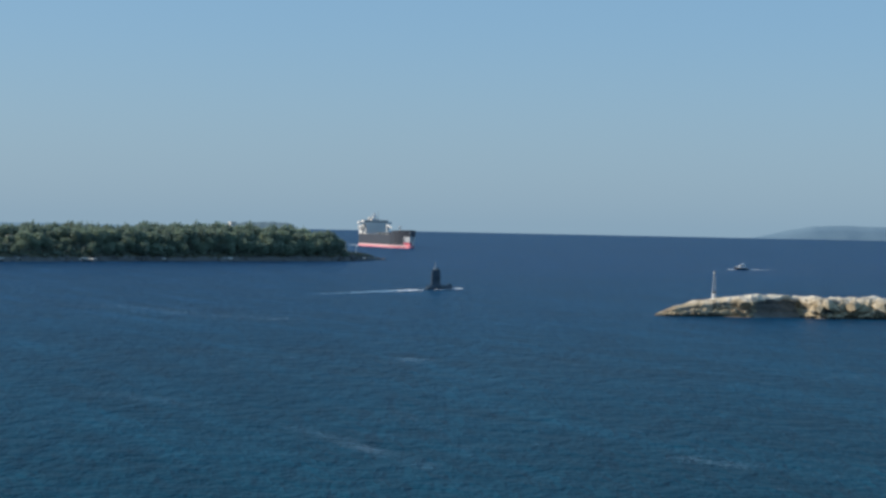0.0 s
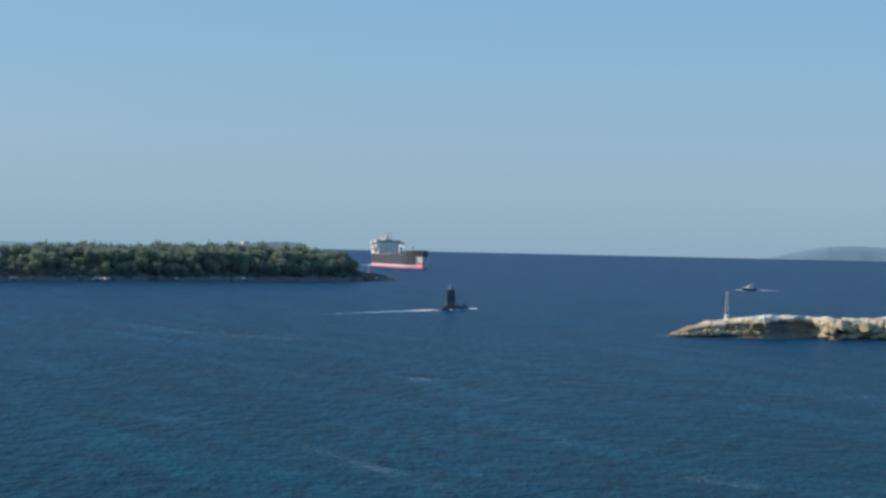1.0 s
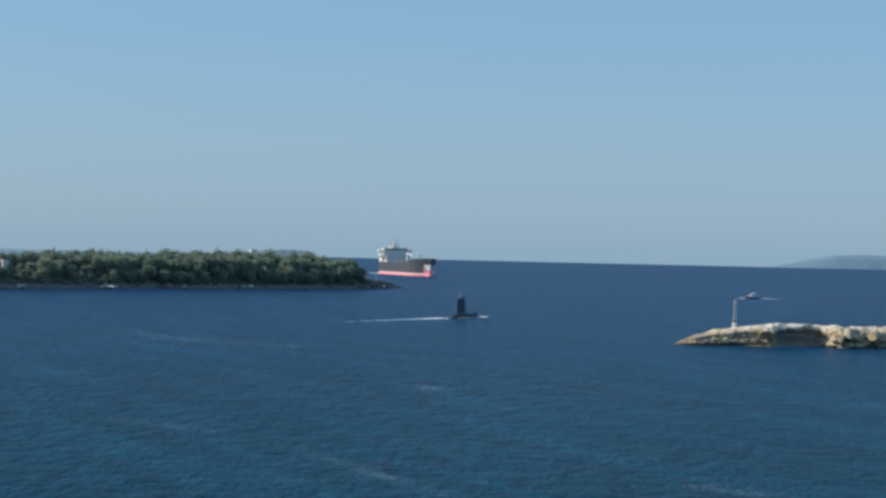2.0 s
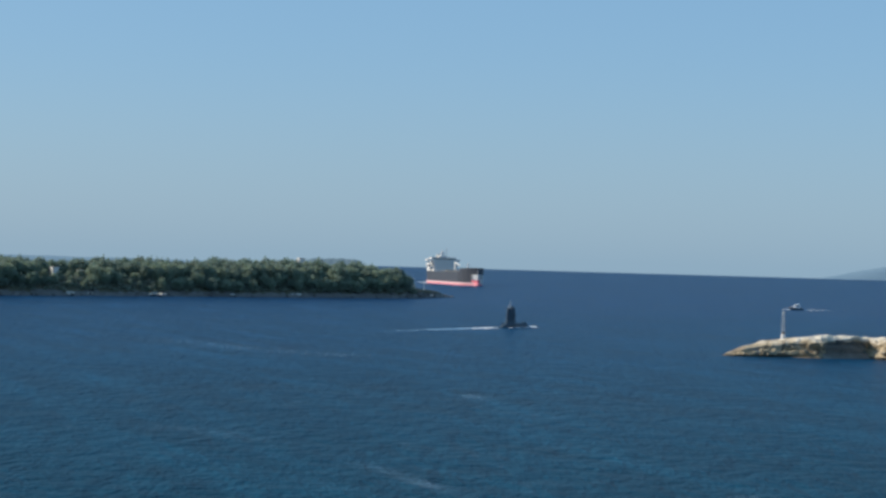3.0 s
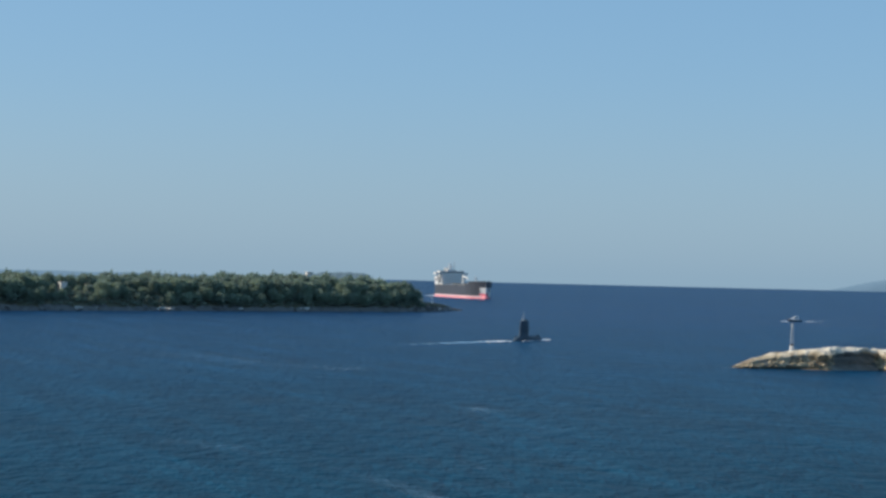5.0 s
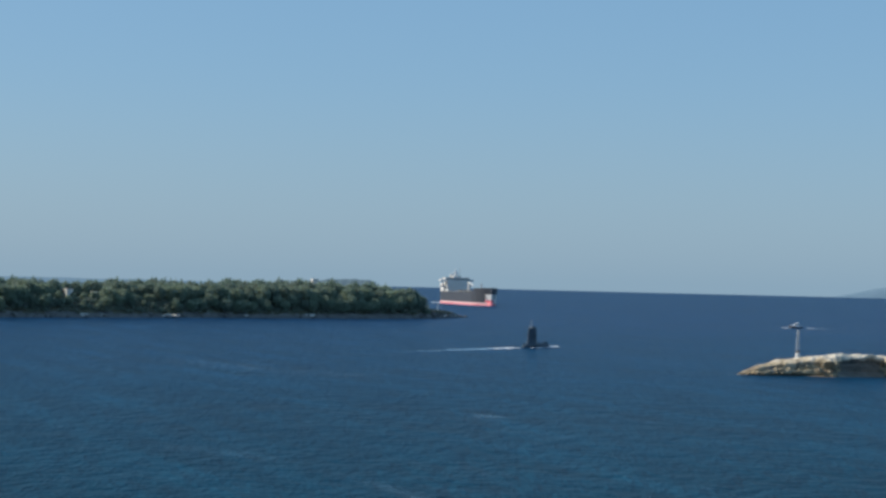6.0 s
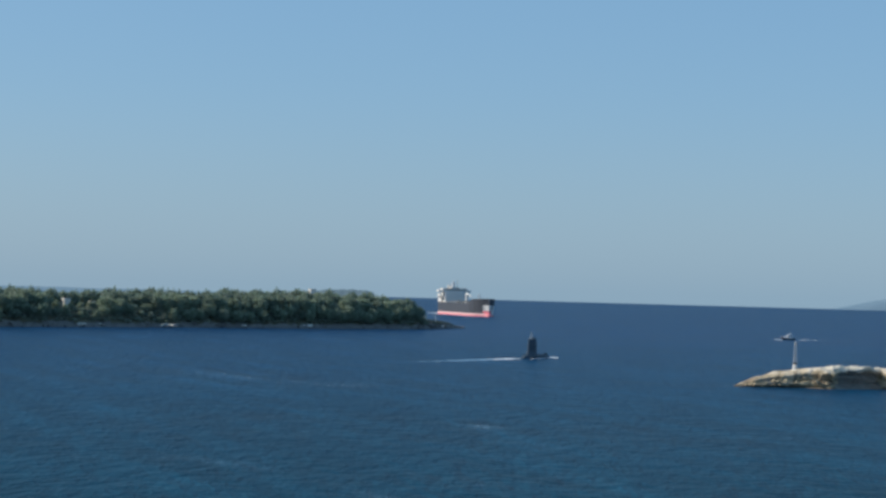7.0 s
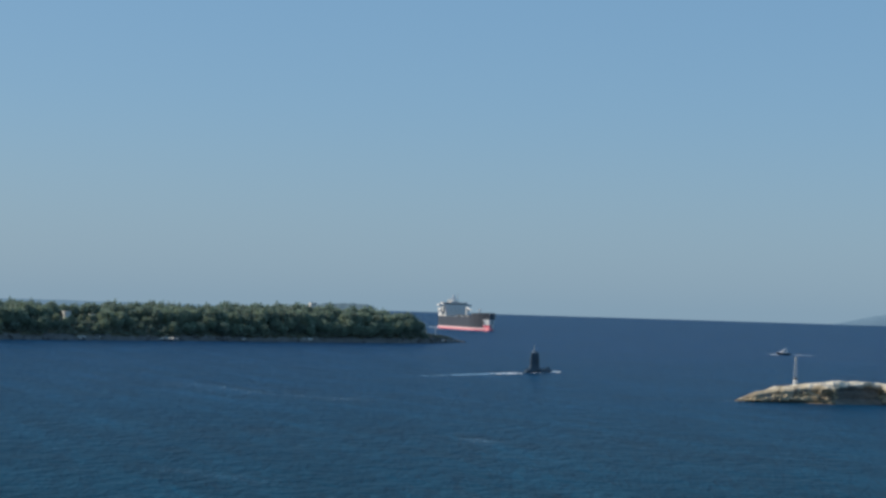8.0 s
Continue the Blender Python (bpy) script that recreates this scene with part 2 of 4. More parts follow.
def box(bm, x0, x1, y0, y1, z0, z1, bevel=0.0, top=1.0):
    """A block; top narrows its upper face."""
    cx, cy = (x0 + x1) / 2, (y0 + y1) / 2
    vs = []
    for z, k in ((z0, 1.0), (z1, top)):
        for x, y in ((x0, y0), (x1, y0), (x1, y1), (x0, y1)):
            vs.append(bm.verts.new((cx + (x - cx) * k, cy + (y - cy) * k, z)))
    fs = [bm.faces.new([vs[i] for i in q]) for q in ((3, 2, 1, 0), (4, 5, 6, 7), (0, 1, 5, 4), (1, 2, 6, 5), (2, 3, 7, 6), (3, 0, 4, 7))]
    if bevel:
        es = list({e for f in fs for e in f.edges})
        bmesh.ops.bevel(bm, geom=es, offset=bevel, segments=2, affect="EDGES")
    return bm


def rings(bm, loops, cap=True, closed=True):
    """A skin over loops of equal length."""
    vs = [[bm.verts.new(p) for p in loop] for loop in loops]
    n = len(vs[0])
    for a, b in zip(vs, vs[1:]):
        for i in range(n if closed else n - 1):
            j = (i + 1) % n
            bm.faces.new((a[i], a[j], b[j], b[i]))
    if cap:
        bm.faces.new(vs[0][::-1])
        bm.faces.new(vs[-1])
    return bm


def tube(bm, a, b, r0, r1=None, n=10):
    a, b = Vector(a), Vector(b)
    r1 = r0 if r1 is None else r1
    q = (b - a).to_track_quat("Z", "Y")
    loops = []
    for c, r in ((a, r0), (b, r1)):
        loops.append([c + q @ Vector((r * math.cos(k * 2 * math.pi / n), r * math.sin(k * 2 * math.pi / n), 0)) for k in range(n)])
    return rings(bm, loops)


def B():
    return bmesh.new()


def lumpy(rnd, rx, ry, rz, count=16):
    """An angular boulder: the hull of random points on an egg."""
    bm = bmesh.new()
    for _ in range(count):
        d = Vector((rnd.gauss(0, 1), rnd.gauss(0, 1), rnd.gauss(0, 1))).normalized()
        k = rnd.uniform(0.82, 1.1)
        bm.verts.new((d.x * rx * k, d.y * ry * k, d.z * rz * k))
    r = bmesh.ops.convex_hull(bm, input=bm.verts)
    loose = [v for v in bm.verts if not v.link_faces]
    bmesh.ops.delete(bm, geom=loose, context="VERTS")
    return bm


def fbm(x, y, z=0.0, octaves=4):
    return noise.fractal(Vector((x, y, z)), 0.9, 2.1, octaves)


# ---- sea ----
def build_sea():
    bm = B()
    xs = (-4600, -900, -200, 200, 900, 4600)
    ys = (-900, 60, 300, 900, 2200, 4900)
    grid = [[bm.verts.new((x, y, 0)) for x in xs] for y in ys]
    for a, b in zip(grid, grid[1:]):
        for i in range(len(xs) - 1):
            bm.faces.new((a[i], a[i + 1], b[i + 1], b[i]))
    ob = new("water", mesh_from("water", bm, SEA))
    return tagged(ob, "deep blue open sea ruffled by a light breeze", "sea", kind="structure")


def foam_flecks(name, spots, label, m=Matrix.Identity(4), seed=1, material=None, lift=0.2):
    """Foam as many small ragged flecks lying on the water: spots are x, y, reach along, reach across, count, size, turn."""
    rnd, bm = random.Random(seed), bmesh.new()
    for x, y, along, across, count, size, turn in spots:
        c, s = math.cos(turn), math.sin(turn)
        for _ in range(count):
            u, v = rnd.uniform(-along, along), rnd.gauss(0, across)
            px, py = x + u * c - v * s, y + u * s + v * c
            r, a0 = size * rnd.uniform(0.4, 1.3), rnd.uniform(0, 6.28)
            z = 0.05 + rnd.uniform(0, 0.10)
            ring = []
            for k in range(6):
                q = a0 + k * math.pi / 3
                d = r * rnd.uniform(0.6, 1.2)
                ex, ey = d * 1.5 * math.cos(q), d * math.sin(q)
                ring.append(bm.verts.new((px + ex * c - ey * s, py + ex * s + ey * c, z)))
            top = bm.verts.new((px, py, z + lift * r))
            for k in range(6):
                bm.faces.new((ring[k], ring[(k + 1) % 6], top))
    ob = new(name, mesh_from(name, bm, material or FOAM))
    ob.matrix_basis = m
    return tagged(ob, label, "foam", kind="stuff")


def streak_spots(points, count, size, width):
    spots = []
    for (x0, y0), (x1, y1) in zip(points, points[1:]):
        d = math.hypot(x1 - x0, y1 - y0)
        spots.append(((x0 + x1) / 2, (y0 + y1) / 2, d / 2, width, count, size, math.atan2(y1 - y0, x1 - x0)))
    return spots


# ---- rocky point with the light tower ----
ROCK_AT = Matrix.Translation((-0.2, 230.5, 0)) @ Matrix.Diagonal((1.05, 1.05, 1.07, 1))


def rock_top(x):
    px = (53.4, 55.2, 60, 67, 74, 81.5, 88.7, 95, 113, 140, 150)
    pz = (0.1, 1.0, 2.8, 4.1, 4.9, 5.3, 5.2, 5.1, 5.2, 5.5, 5.3)
    return float(np.interp(x, px, pz))


def rock_front(x):
    return float(np.interp(x, (50, 53, 58, 66, 70, 73, 78, 91, 95, 112, 150), (303.5, 301.8, 300.2, 302.4, 303.0, 302.4, 301.4, 309.0, 302.0, 306.5, 313.0)))


def rock_point(x, th):
    """A point of the rocky point's skin: th runs from the water before it over the crest to the water behind."""
    top = rock_top(x)
    reach = 1.4 + 1.15 * top
    box_ = float(np.interp(x, (60, 74, 79, 91, 96), (0.95, 0.62, 0.34, 0.34, 0.5)))
    c, s = math.cos(th), math.sin(th)
    y = rock_front(x) + reach * (1 - math.copysign(abs(c) ** box_, c))
    z = top * s ** box_ if s > 0 else 4.0 * s
    if c > 0 and s > 0:                                    # the front leans out over its foot
        y += float(np.interp(x, (62, 72, 79, 91, 95), (0.0, 1.1, 1.9, 1.9, 1.2))) * (1 - z / max(top, 0.1))
    p = Vector((x, y, z))
    cell = noise.voronoi(Vector((x * 0.15, y * 0.17, z * 0.26)))[0]
    crack = min(cell[1] - cell[0], 0.45)
    rough = min(1.0, 0.10 + max(0.0, x - 55) / 24)
    rough *= float(np.interp(x, (77, 80, 89.5, 92), (1.0, 0.3, 0.3, 1.0))) if s < 0.75 else 1.0
    d = rough * (1.35 * crack - 0.35 + 0.6 * fbm(x * 0.16, y * 0.2, z * 0.3 + 3) + 0.15 * fbm(x * 0.7, y * 0.7, z * 1.0 + 7))
    d += rough * 0.24 * math.sin(z * 3.0 + x * 0.45 + 2 * fbm(x * 0.15, y * 0.2, 9))
    if c > 0 and z > 0:                                    # ledges: a proud cap, a hollow band under it, a second step
        u = z / max(top, 0.1) + 0.16 * fbm(x * 0.11, 4.0, 2) + 0.05 * fbm(x * 0.5, 6.0, 3)
        hollow = float(np.interp(u, (0.0, 0.12, 0.20, 0.34, 0.44, 0.62, 0.74, 1.0), (-0.1, -0.1, 0.35, 0.35, -0.75, -0.75, 0.3, 0.1)))
        slab = float(np.interp(u, (0.0, 0.70, 0.80, 1.0), (-1.1, -1.1, 0.35, 0.1)))
        k = float(np.interp(x, (77.5, 79.5, 89.5, 91.5), (0, 1, 1, 0)))
        d += float(np.interp(x, (54, 60, 70, 95, 100), (0.15, 0.6, 1.0, 1.0, 0.4))) * (hollow * (1 - k) + slab * k)
    p += Vector((0.25 * fbm(x * 0.5, y * 0.5, z + 20), -c, s)).normalized() * d
    p.z *= float(np.interp(x, (90, 96), (1.0, 0.93)))
    return p


def build_rock():
    ob = thing("rocky_point", ROCK_AT, "long low point of weathered golden limestone rising from the sea", "rock")
    bm, nx, ny = B(), 400, 96
    grid = []
    for j in range(ny):
        th = -0.30 + (math.pi + 0.2) * j / (ny - 1)
        grid.append([bm.verts.new(rock_point(53.4 + 95 * i / (nx - 1), th)) for i in range(nx)])
    for a, b in zip(grid, grid[1:]):
        for i in range(nx - 1):
            bm.faces.new((a[i], a[i + 1], b[i + 1], b[i]))
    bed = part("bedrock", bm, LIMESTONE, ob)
    bed.data.materials.append(SHADE_GREY_ROCK)
    for f in bed.data.polygons:                          # the front slab's shade put into a darker grey, with noise streaks beside it
        x, y, z = f.center
        w = fbm(x * 0.35, z * 0.8, 11)
        slab = 78.8 + 3.0 * w < x < 90.3 + 2.0 * w and z < rock_top(x) * (0.80 + 0.14 * w)
        streak = 0.30 < fbm(x * 0.14, z * 0.55 - x * 0.10, 17) and z < rock_top(x) * 0.72 and x > 58
        if (slab or streak) and y < rock_front(x) + 5.5:
            f.material_index = 1
    rnd = random.Random(5)
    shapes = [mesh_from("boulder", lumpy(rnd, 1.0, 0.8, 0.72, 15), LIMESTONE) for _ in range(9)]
    spots = [(rnd.uniform(56, 79), None, rnd.uniform(0.3, 0.9)) for _ in range(46)]
    for tier, (back, z, r) in enumerate(((0.6, 0.9, 1.7), (0.6, 2.5, 2.4), (2.2, 3.6, 2.2), (5.4, 4.0, 1.8))):
        x = 92.5 + 1.1 * (tier % 2)
        while x < 147:
            big = r * rnd.uniform(0.5, 1.3)
            spots.append((x, (back + rnd.uniform(-0.7, 0.7), z + rnd.uniform(-0.5, 0.5)), big))
            x += big * rnd.uniform(0.95, 1.55)
    for x, place, big in spots:
        if place:
            y, z = rock_front(x) + place[0], place[1]
        else:
            x, y, z = rock_point(x, rnd.uniform(0.05, 0.5))
        b = new("boulder", rnd.choice(shapes))
        b.parent = ob
        b.matrix_basis = pose(x, y, z, rnd.uniform(-25, 25), rnd.uniform(-25, 25), rnd.uniform(0, 360)) @ Matrix.Diagonal((big * rnd.uniform(0.85, 1.4), big, big * rnd.uniform(0.75, 1.1), 1))
    return ob


def build_tower():
    x = 69.15
    x, y, z = max((rock_point(x, 1.2 + 0.05 * k) for k in range(14)), key=lambda q: q.z)
    x, y, z = ROCK_AT @ Vector((x, y, z - 0.2))
    ob = thing("light_tower", pose(x, y, z + 0.4), "slender white lattice light tower on a concrete base", "lighthouse")
    n = 16

    def ring(r, h):
        return [(r * math.cos(k * 2 * math.pi / n), r * math.sin(k * 2 * math.pi / n), h) for k in range(n)]
    part("base", rings(B(), [ring(0.70, -1.3), ring(0.58, 0.9), ring(0.52, 1.0)]), TOWER_WHITE, ob, "white painted concrete base")
    part("collar", rings(B(), [ring(0.52, 1.0), ring(0.5, 1.5)]), TOWER_DARK, ob, "dark band")
    spread = lambda h: 0.40 - 0.20 * (h - 1.28) / 4.92      # half width of the steel frame
    corner = lambda k, h: Vector(((1, 1, -1, -1)[k % 4] * spread(h), (1, -1, -1, 1)[k % 4] * spread(h), h))
    for k in range(4):
        part("leg", tube(B(), corner(k, 1.2), corner(k, 6.25), 0.036, 0.03, 6), TOWER_WHITE, ob)
    levels = [1.28 + 4.92 * (1 - (1 - q / 7) ** 1.15) for q in range(8)]
    for h0, h1 in zip(levels, levels[1:]):
        for k in range(4):
            part("brace", tube(B(), corner(k, h0), corner(k + 1, h1), 0.02, n=5), TOWER_WHITE, ob)
            part("crossbar", tube(B(), corner(k, h1), corner(k + 1, h1), 0.02, n=5), TOWER_WHITE, ob)
    part("ladder", box(B(), -0.05, 0.05, -0.02, 0.02, 1.2, 6.25), MAST_GREY, ob, "grey access ladder")
    part("gallery", rings(B(), [ring(0.30, 6.2), ring(0.42, 6.28), ring(0.42, 6.36)]), TOWER_WHITE, ob)
    post = mesh_from("railing_post", tube(B(), (0, 0, 0), (0, 0, 0.55), 0.02, n=5), MAST_GREY)
    for k in range(8):
        q = k * math.pi / 4
        o = new("railing_post", post)
        o.parent, o.location = ob, (0.38 * math.cos(q), 0.38 * math.sin(q), 6.34)
    part("lantern", rings(B(), [ring(0.2, 6.36), ring(0.2, 6.85), ring(0.04, 7.1)]), MAST_GREY, ob, "small grey lantern")
    return ob


# ---- wooded island ----
COAST = ((-449, 688), (-339, 844), (-266, 941), (-213, 1006), (-179, 1048), (-142, 1088), (-87.5, 1145.5), (-58.5, 1177), (-45.5, 1219), (-34.5, 1257))


def coast(s):
    """A point of the shore line at s of 0 to 1 and the way inland."""
    d = [0.0]
    for a, b in zip(COAST, COAST[1:]):
        d.append(d[-1] + math.hypot(b[0] - a[0], b[1] - a[1]))
    q = s * d[-1]
    x, y = float(np.interp(q, d, [p[0] for p in COAST])), float(np.interp(q, d, [p[1] for p in COAST]))
    return x, y


INLAND = Vector((-0.55, 0.83, 0)).normalized()
SPIT = 0.897


def island_height(s, d):
    crest = float(np.interp(s, (0, 0.3, 0.62, 0.80, SPIT - 0.02, 0.96, 1.0), (8.5, 8.0, 8.0, 7.5, 6.8, 4.0, 1.0)))
    wide = 150 * float(np.interp(s, (0, 0.8, SPIT, 1.0), (1, 0.8, 0.4, 0.10)))
    e = min(d / float(np.interp(s, (SPIT - 0.04, SPIT + 0.02), (14.0, 6.0))), 1.0)
    h = 1.5 * min(1, d / 4.0) * min(1, crest / 3) + max(0.0, crest - 1.5) * (e * e * (3 - 2 * e)) if d > 0 else d * 0.6
    h = min(h, crest)
    if d > wide - 14:
        h *= max(-0.3, (wide - d) / 14)
    return h


def build_island():
    bm, ns, nd = B(), 220, 44
    grid = []
    for j in range(nd):
        row = []
        for i in range(ns):
            s = i / (ns - 1)
            x, y = coast(s)
            wide = 150 * float(np.interp(s, (0, 0.8, SPIT, 1.0), (1, 0.8, 0.4, 0.10)))
            d = -3 + (wide + 5) * (j / (nd - 1)) ** 1.7
            jag = 1.6 * fbm(x * 0.09, y * 0.09, 2) + 0.8 * fbm(x * 0.35, y * 0.35, 5)
            z = island_height(s, d + jag * (1 if d < 12 else 0)) + 0.35 * fbm(x * 0.4 + d * 0.3, y * 0.4, 8)
            row.append(bm.verts.new((x + INLAND.x * d, y + INLAND.y * d, max(z, -1.5))))
        grid.append(row)
    for a, b in zip(grid, grid[1:]):
        for i in range(ns - 1):
            bm.faces.new((a[i], a[i + 1], b[i + 1], b[i]))
    me = mesh_from("island_ground", bm, SHORE_ROCK)
    me.materials.append(SOIL)
    for p in me.polygons:
        p.material_index = 1 if p.center.z > 2.4 else 0
    return tagged(new("island_ground", me), "low wooded island with a dark rocky shore", "island", kind="structure")


def tree_meshes(seed, tall, wide):
    """Trunk with limbs, and an uneven crown of many small leaf clumps."""
    rnd = random.Random(seed)
    tr = B()
    knee = Vector((rnd.uniform(-0.5, 0.5), rnd.uniform(-0.5, 0.5), tall * 0.45))
    tube(tr, (0, 0, -1.0), knee, 0.28, 0.19, 8)
    heart = Vector((knee.x * 0.5, knee.y * 0.5, tall * 0.51))
    for k in range(6):
        a = k * 1.05 + rnd.uniform(-0.3, 0.3)
        tube(tr, knee, heart + Vector((wide * 0.3 * math.cos(a), wide * 0.3 * math.sin(a), tall * rnd.uniform(0.0, 0.25))), 0.13, 0.05, 6)
    cr = B()
    for k in range(1500):
        d = Vector((rnd.gauss(0, 1), rnd.gauss(0, 1), rnd.gauss(0.15, 1))).normalized()
        lump = 1.0 + 0.36 * fbm(d.x * 2.4 + seed, d.y * 2.4, d.z * 2.0, 4)          # boughs and hollows
        reach = lump * (rnd.uniform(0.72, 1.10))
        p = heart + Vector((d.x * wide * 0.48, d.y * wide * 0.48, d.z * tall * 0.37)) * reach
        n = (d * 0.6 + Vector((rnd.gauss(0, 0.6), rnd.gauss(0, 0.6), rnd.gauss(0.1, 0.6)))).normalized()
        q = n.to_track_quat("Z", "Y")
        w, turn = rnd.uniform(0.28, 0.56), rnd.uniform(0, 6.28)
        cr.faces.new([cr.verts.new(p + q @ Vector((w * math.cos(turn + g * 1.2566), w * 0.75 * math.sin(turn + g * 1.2566), rnd.uniform(-0.1, 0.1)))) for g in range(5)])
    return tr, cr


def build_trees():
    protos, broad = [], []
    rnd = random.Random(11)
    for k, (tall, wide) in enumerate(((12.5, 8.5), (11.5, 9.5), (13.0, 8.0), (10.5, 8.5), (12.0, 7.0), (9.0, 7.5))):
        tr, cr = tree_meshes(40 + k, tall, wide)
        protos.append((mesh_from("trunk", tr, BARK), mesh_from("crown", cr, LEAF)))
    for k, (tall, wide) in enumerate(((11.5, 8.5), (10.5, 9.0), (12.0, 8.0))):
        tr, cr = tree_meshes(60 + k, tall, wide)
        broad.append((mesh_from("trunk", tr, BARK), mesh_from("crown", cr, LEAF_LIGHT)))
    for depth, step, low in ((6.5, 4.6, 0.66), (13, 5.0, 0.86), (21, 5.6, 0.96), (31, 6.2, 1.0), (45, 7.2, 1.02), (64, 8.4, 1.02)):
        total = 710
        for k in range(int(total / step)):
            s = (k + rnd.uniform(-0.35, 0.35)) * step / total
            if not 0.42 < s < SPIT - 0.0004 * depth:
                continue
            if rnd.random() < 0.03:
                continue
            d = depth + rnd.uniform(-3, 3)
            x, y = coast(s)
            z = island_height(s, d) - 0.3
            size = low * rnd.uniform(0.88, 1.08)
            size *= float(np.interp(s, (0.52, 0.55, 0.62, 0.80, 0.86, SPIT), (1.0, 0.86, 0.92, 1.12, 1.10, 1.14)))
            bearing = (x + INLAND.x * d) / (y + INLAND.y * d)
            if d < 26 and any(abs(bearing - q) < 0.005 for q in (-0.2218, -0.2166, -0.2080)):
                if d > 18:
                    continue
                size *= 0.56 if d > 10 else 0.62
            if d < 14 and -202 < x + INLAND.x * d < -174 and abs(y + INLAND.y * d - 1048) < 7:
                size *= 0.5                                  # low growth over the pale rocks
            tx, ty = x + INLAND.x * d, y + INLAND.y * d
            if any(hx - 15 < tx < hx - 1 and abs(ty - hy) < 3.5 for hx, hy in ((-228.2, 1025.6), (-226, 1040), (-216.6, 1042))):
                size *= 0.85                                 # open yard beside the houses
            light = rnd.random() < float(np.interp(depth, (6, 14, 22, 30), (0.9, 0.7, 0.1, 0.0)))
            trunk, crown = rnd.choice(broad if light else protos)
            where = pose(x + INLAND.x * d, y + INLAND.y * d, z, 0, 0, rnd.uniform(0, 360))
            if light:
                ob = thing("broadleaf_tree", where, "bushy light olive-green tree near the island shore", "tree", "island broadleaf trees")
            else:
                ob = thing("pine_tree", where, "broad dark green coastal pine on the wooded island", "tree", "island pines")
            ob.scale = (size * rnd.uniform(0.9, 1.15), size * rnd.uniform(0.9, 1.15), size)
            for n, me in (("trunk", trunk), ("crown", crown)):
                p = new(n, me)
                p.parent = ob


def build_scrub():
    rnd, bm = random.Random(21), bmesh.new()
    for k in range(1000):
        s = rnd.uniform(0.42, 0.91)
        d = rnd.uniform(4.0, 18) if s < SPIT else rnd.uniform(3, 7)
        x, y = coast(s)
        base = Vector((x + INLAND.x * d, y + INLAND.y * d, island_height(s, d)))
        r = rnd.uniform(1.0, 2.8) * (1 if s < SPIT + 0.03 else 0.5)
        for _ in range(34):
            e = Vector((rnd.gauss(0, 1), rnd.gauss(0, 1), abs(rnd.gauss(0, 0.8)))).normalized()
            p = base + Vector((e.x * r, e.y * r, e.z * r * 1.1)) * rnd.uniform(0.6, 1.0)
            q = (e + Vector((rnd.uniform(-.5, .5), rnd.uniform(-.5, .5), rnd.uniform(-.5, .5)))).to_track_quat("Z", "Y")
            w = rnd.uniform(0.2, 0.45)
            bm.faces.new([bm.verts.new(p + q @ Vector((w * math.cos(g), w * math.sin(g), 0))) for g in (0, 1.4, 2.9, 4.4)])
    return tagged(new("scrub", mesh_from("scrub", bm, SCRUB)), "dark evergreen scrub along the island shore", "shrubs", kind="stuff")


def build_shore_rocks():
    rnd = random.Random(31)
    dark = [mesh_from("shore_boulder", lumpy(rnd, 1.2, 0.9, 0.6, 14), SHORE_ROCK) for _ in range(6)]
    pale = [mesh_from("pale_boulder", lumpy(rnd, 1.4, 0.9, 0.5, 14), PALE_ROCK) for _ in range(4)]
    for k in range(230):
        s = rnd.uniform(0.42, 1.0) if k < 150 else rnd.uniform(0.86, 1.0)
        d = rnd.uniform(-0.5, 3.5)
        x, y = coast(s)
        size = rnd.uniform(0.5, 1.5)
        ob = new("shore_boulder", rnd.choice(dark))
        ob.matrix_basis = pose(x + INLAND.x * d, y + INLAND.y * d, max(0.0, island_height(s, d)) - 0.1, rnd.uniform(-20, 20), rnd.uniform(-20, 20), rnd.uniform(0, 360)) @ Matrix.Scale(size, 4)
        tagged(ob, "dark wet boulder at the island's waterline", "boulder", "shore boulders")
    for px, py, count, reach, z in PALE_SPOTS:
        for _ in range(count):
            size = rnd.uniform(0.7, 1.4)
            ob = new("pale_boulder", rnd.choice(pale))
            ob.matrix_basis = pose(px + rnd.uniform(-reach, reach), py + rnd.uniform(-1, 1), z * rnd.uniform(0.45, 1.0), rnd.uniform(-12, 12), rnd.uniform(-12, 12), rnd.uniform(-30, 70)) @ Matrix.Scale(size, 4)
            tagged(ob, "pale sunlit slab of rock on the island shore", "boulder", "pale shore rocks")


PALE_SPOTS = ((-178.0, 1047.4, 20, 3.8, 1.6), (-216, 1007, 10, 3.0, 1.9), (-207.6, 1018, 3, 1.5, 1.4), (-115.6, 1118, 7, 2.2, 1.8), (-47.4, 1218, 3, 1.0, 2.2), (-41, 1240, 2, 0.8, 1.3), (-146, 1087, 3, 2, 1.5))


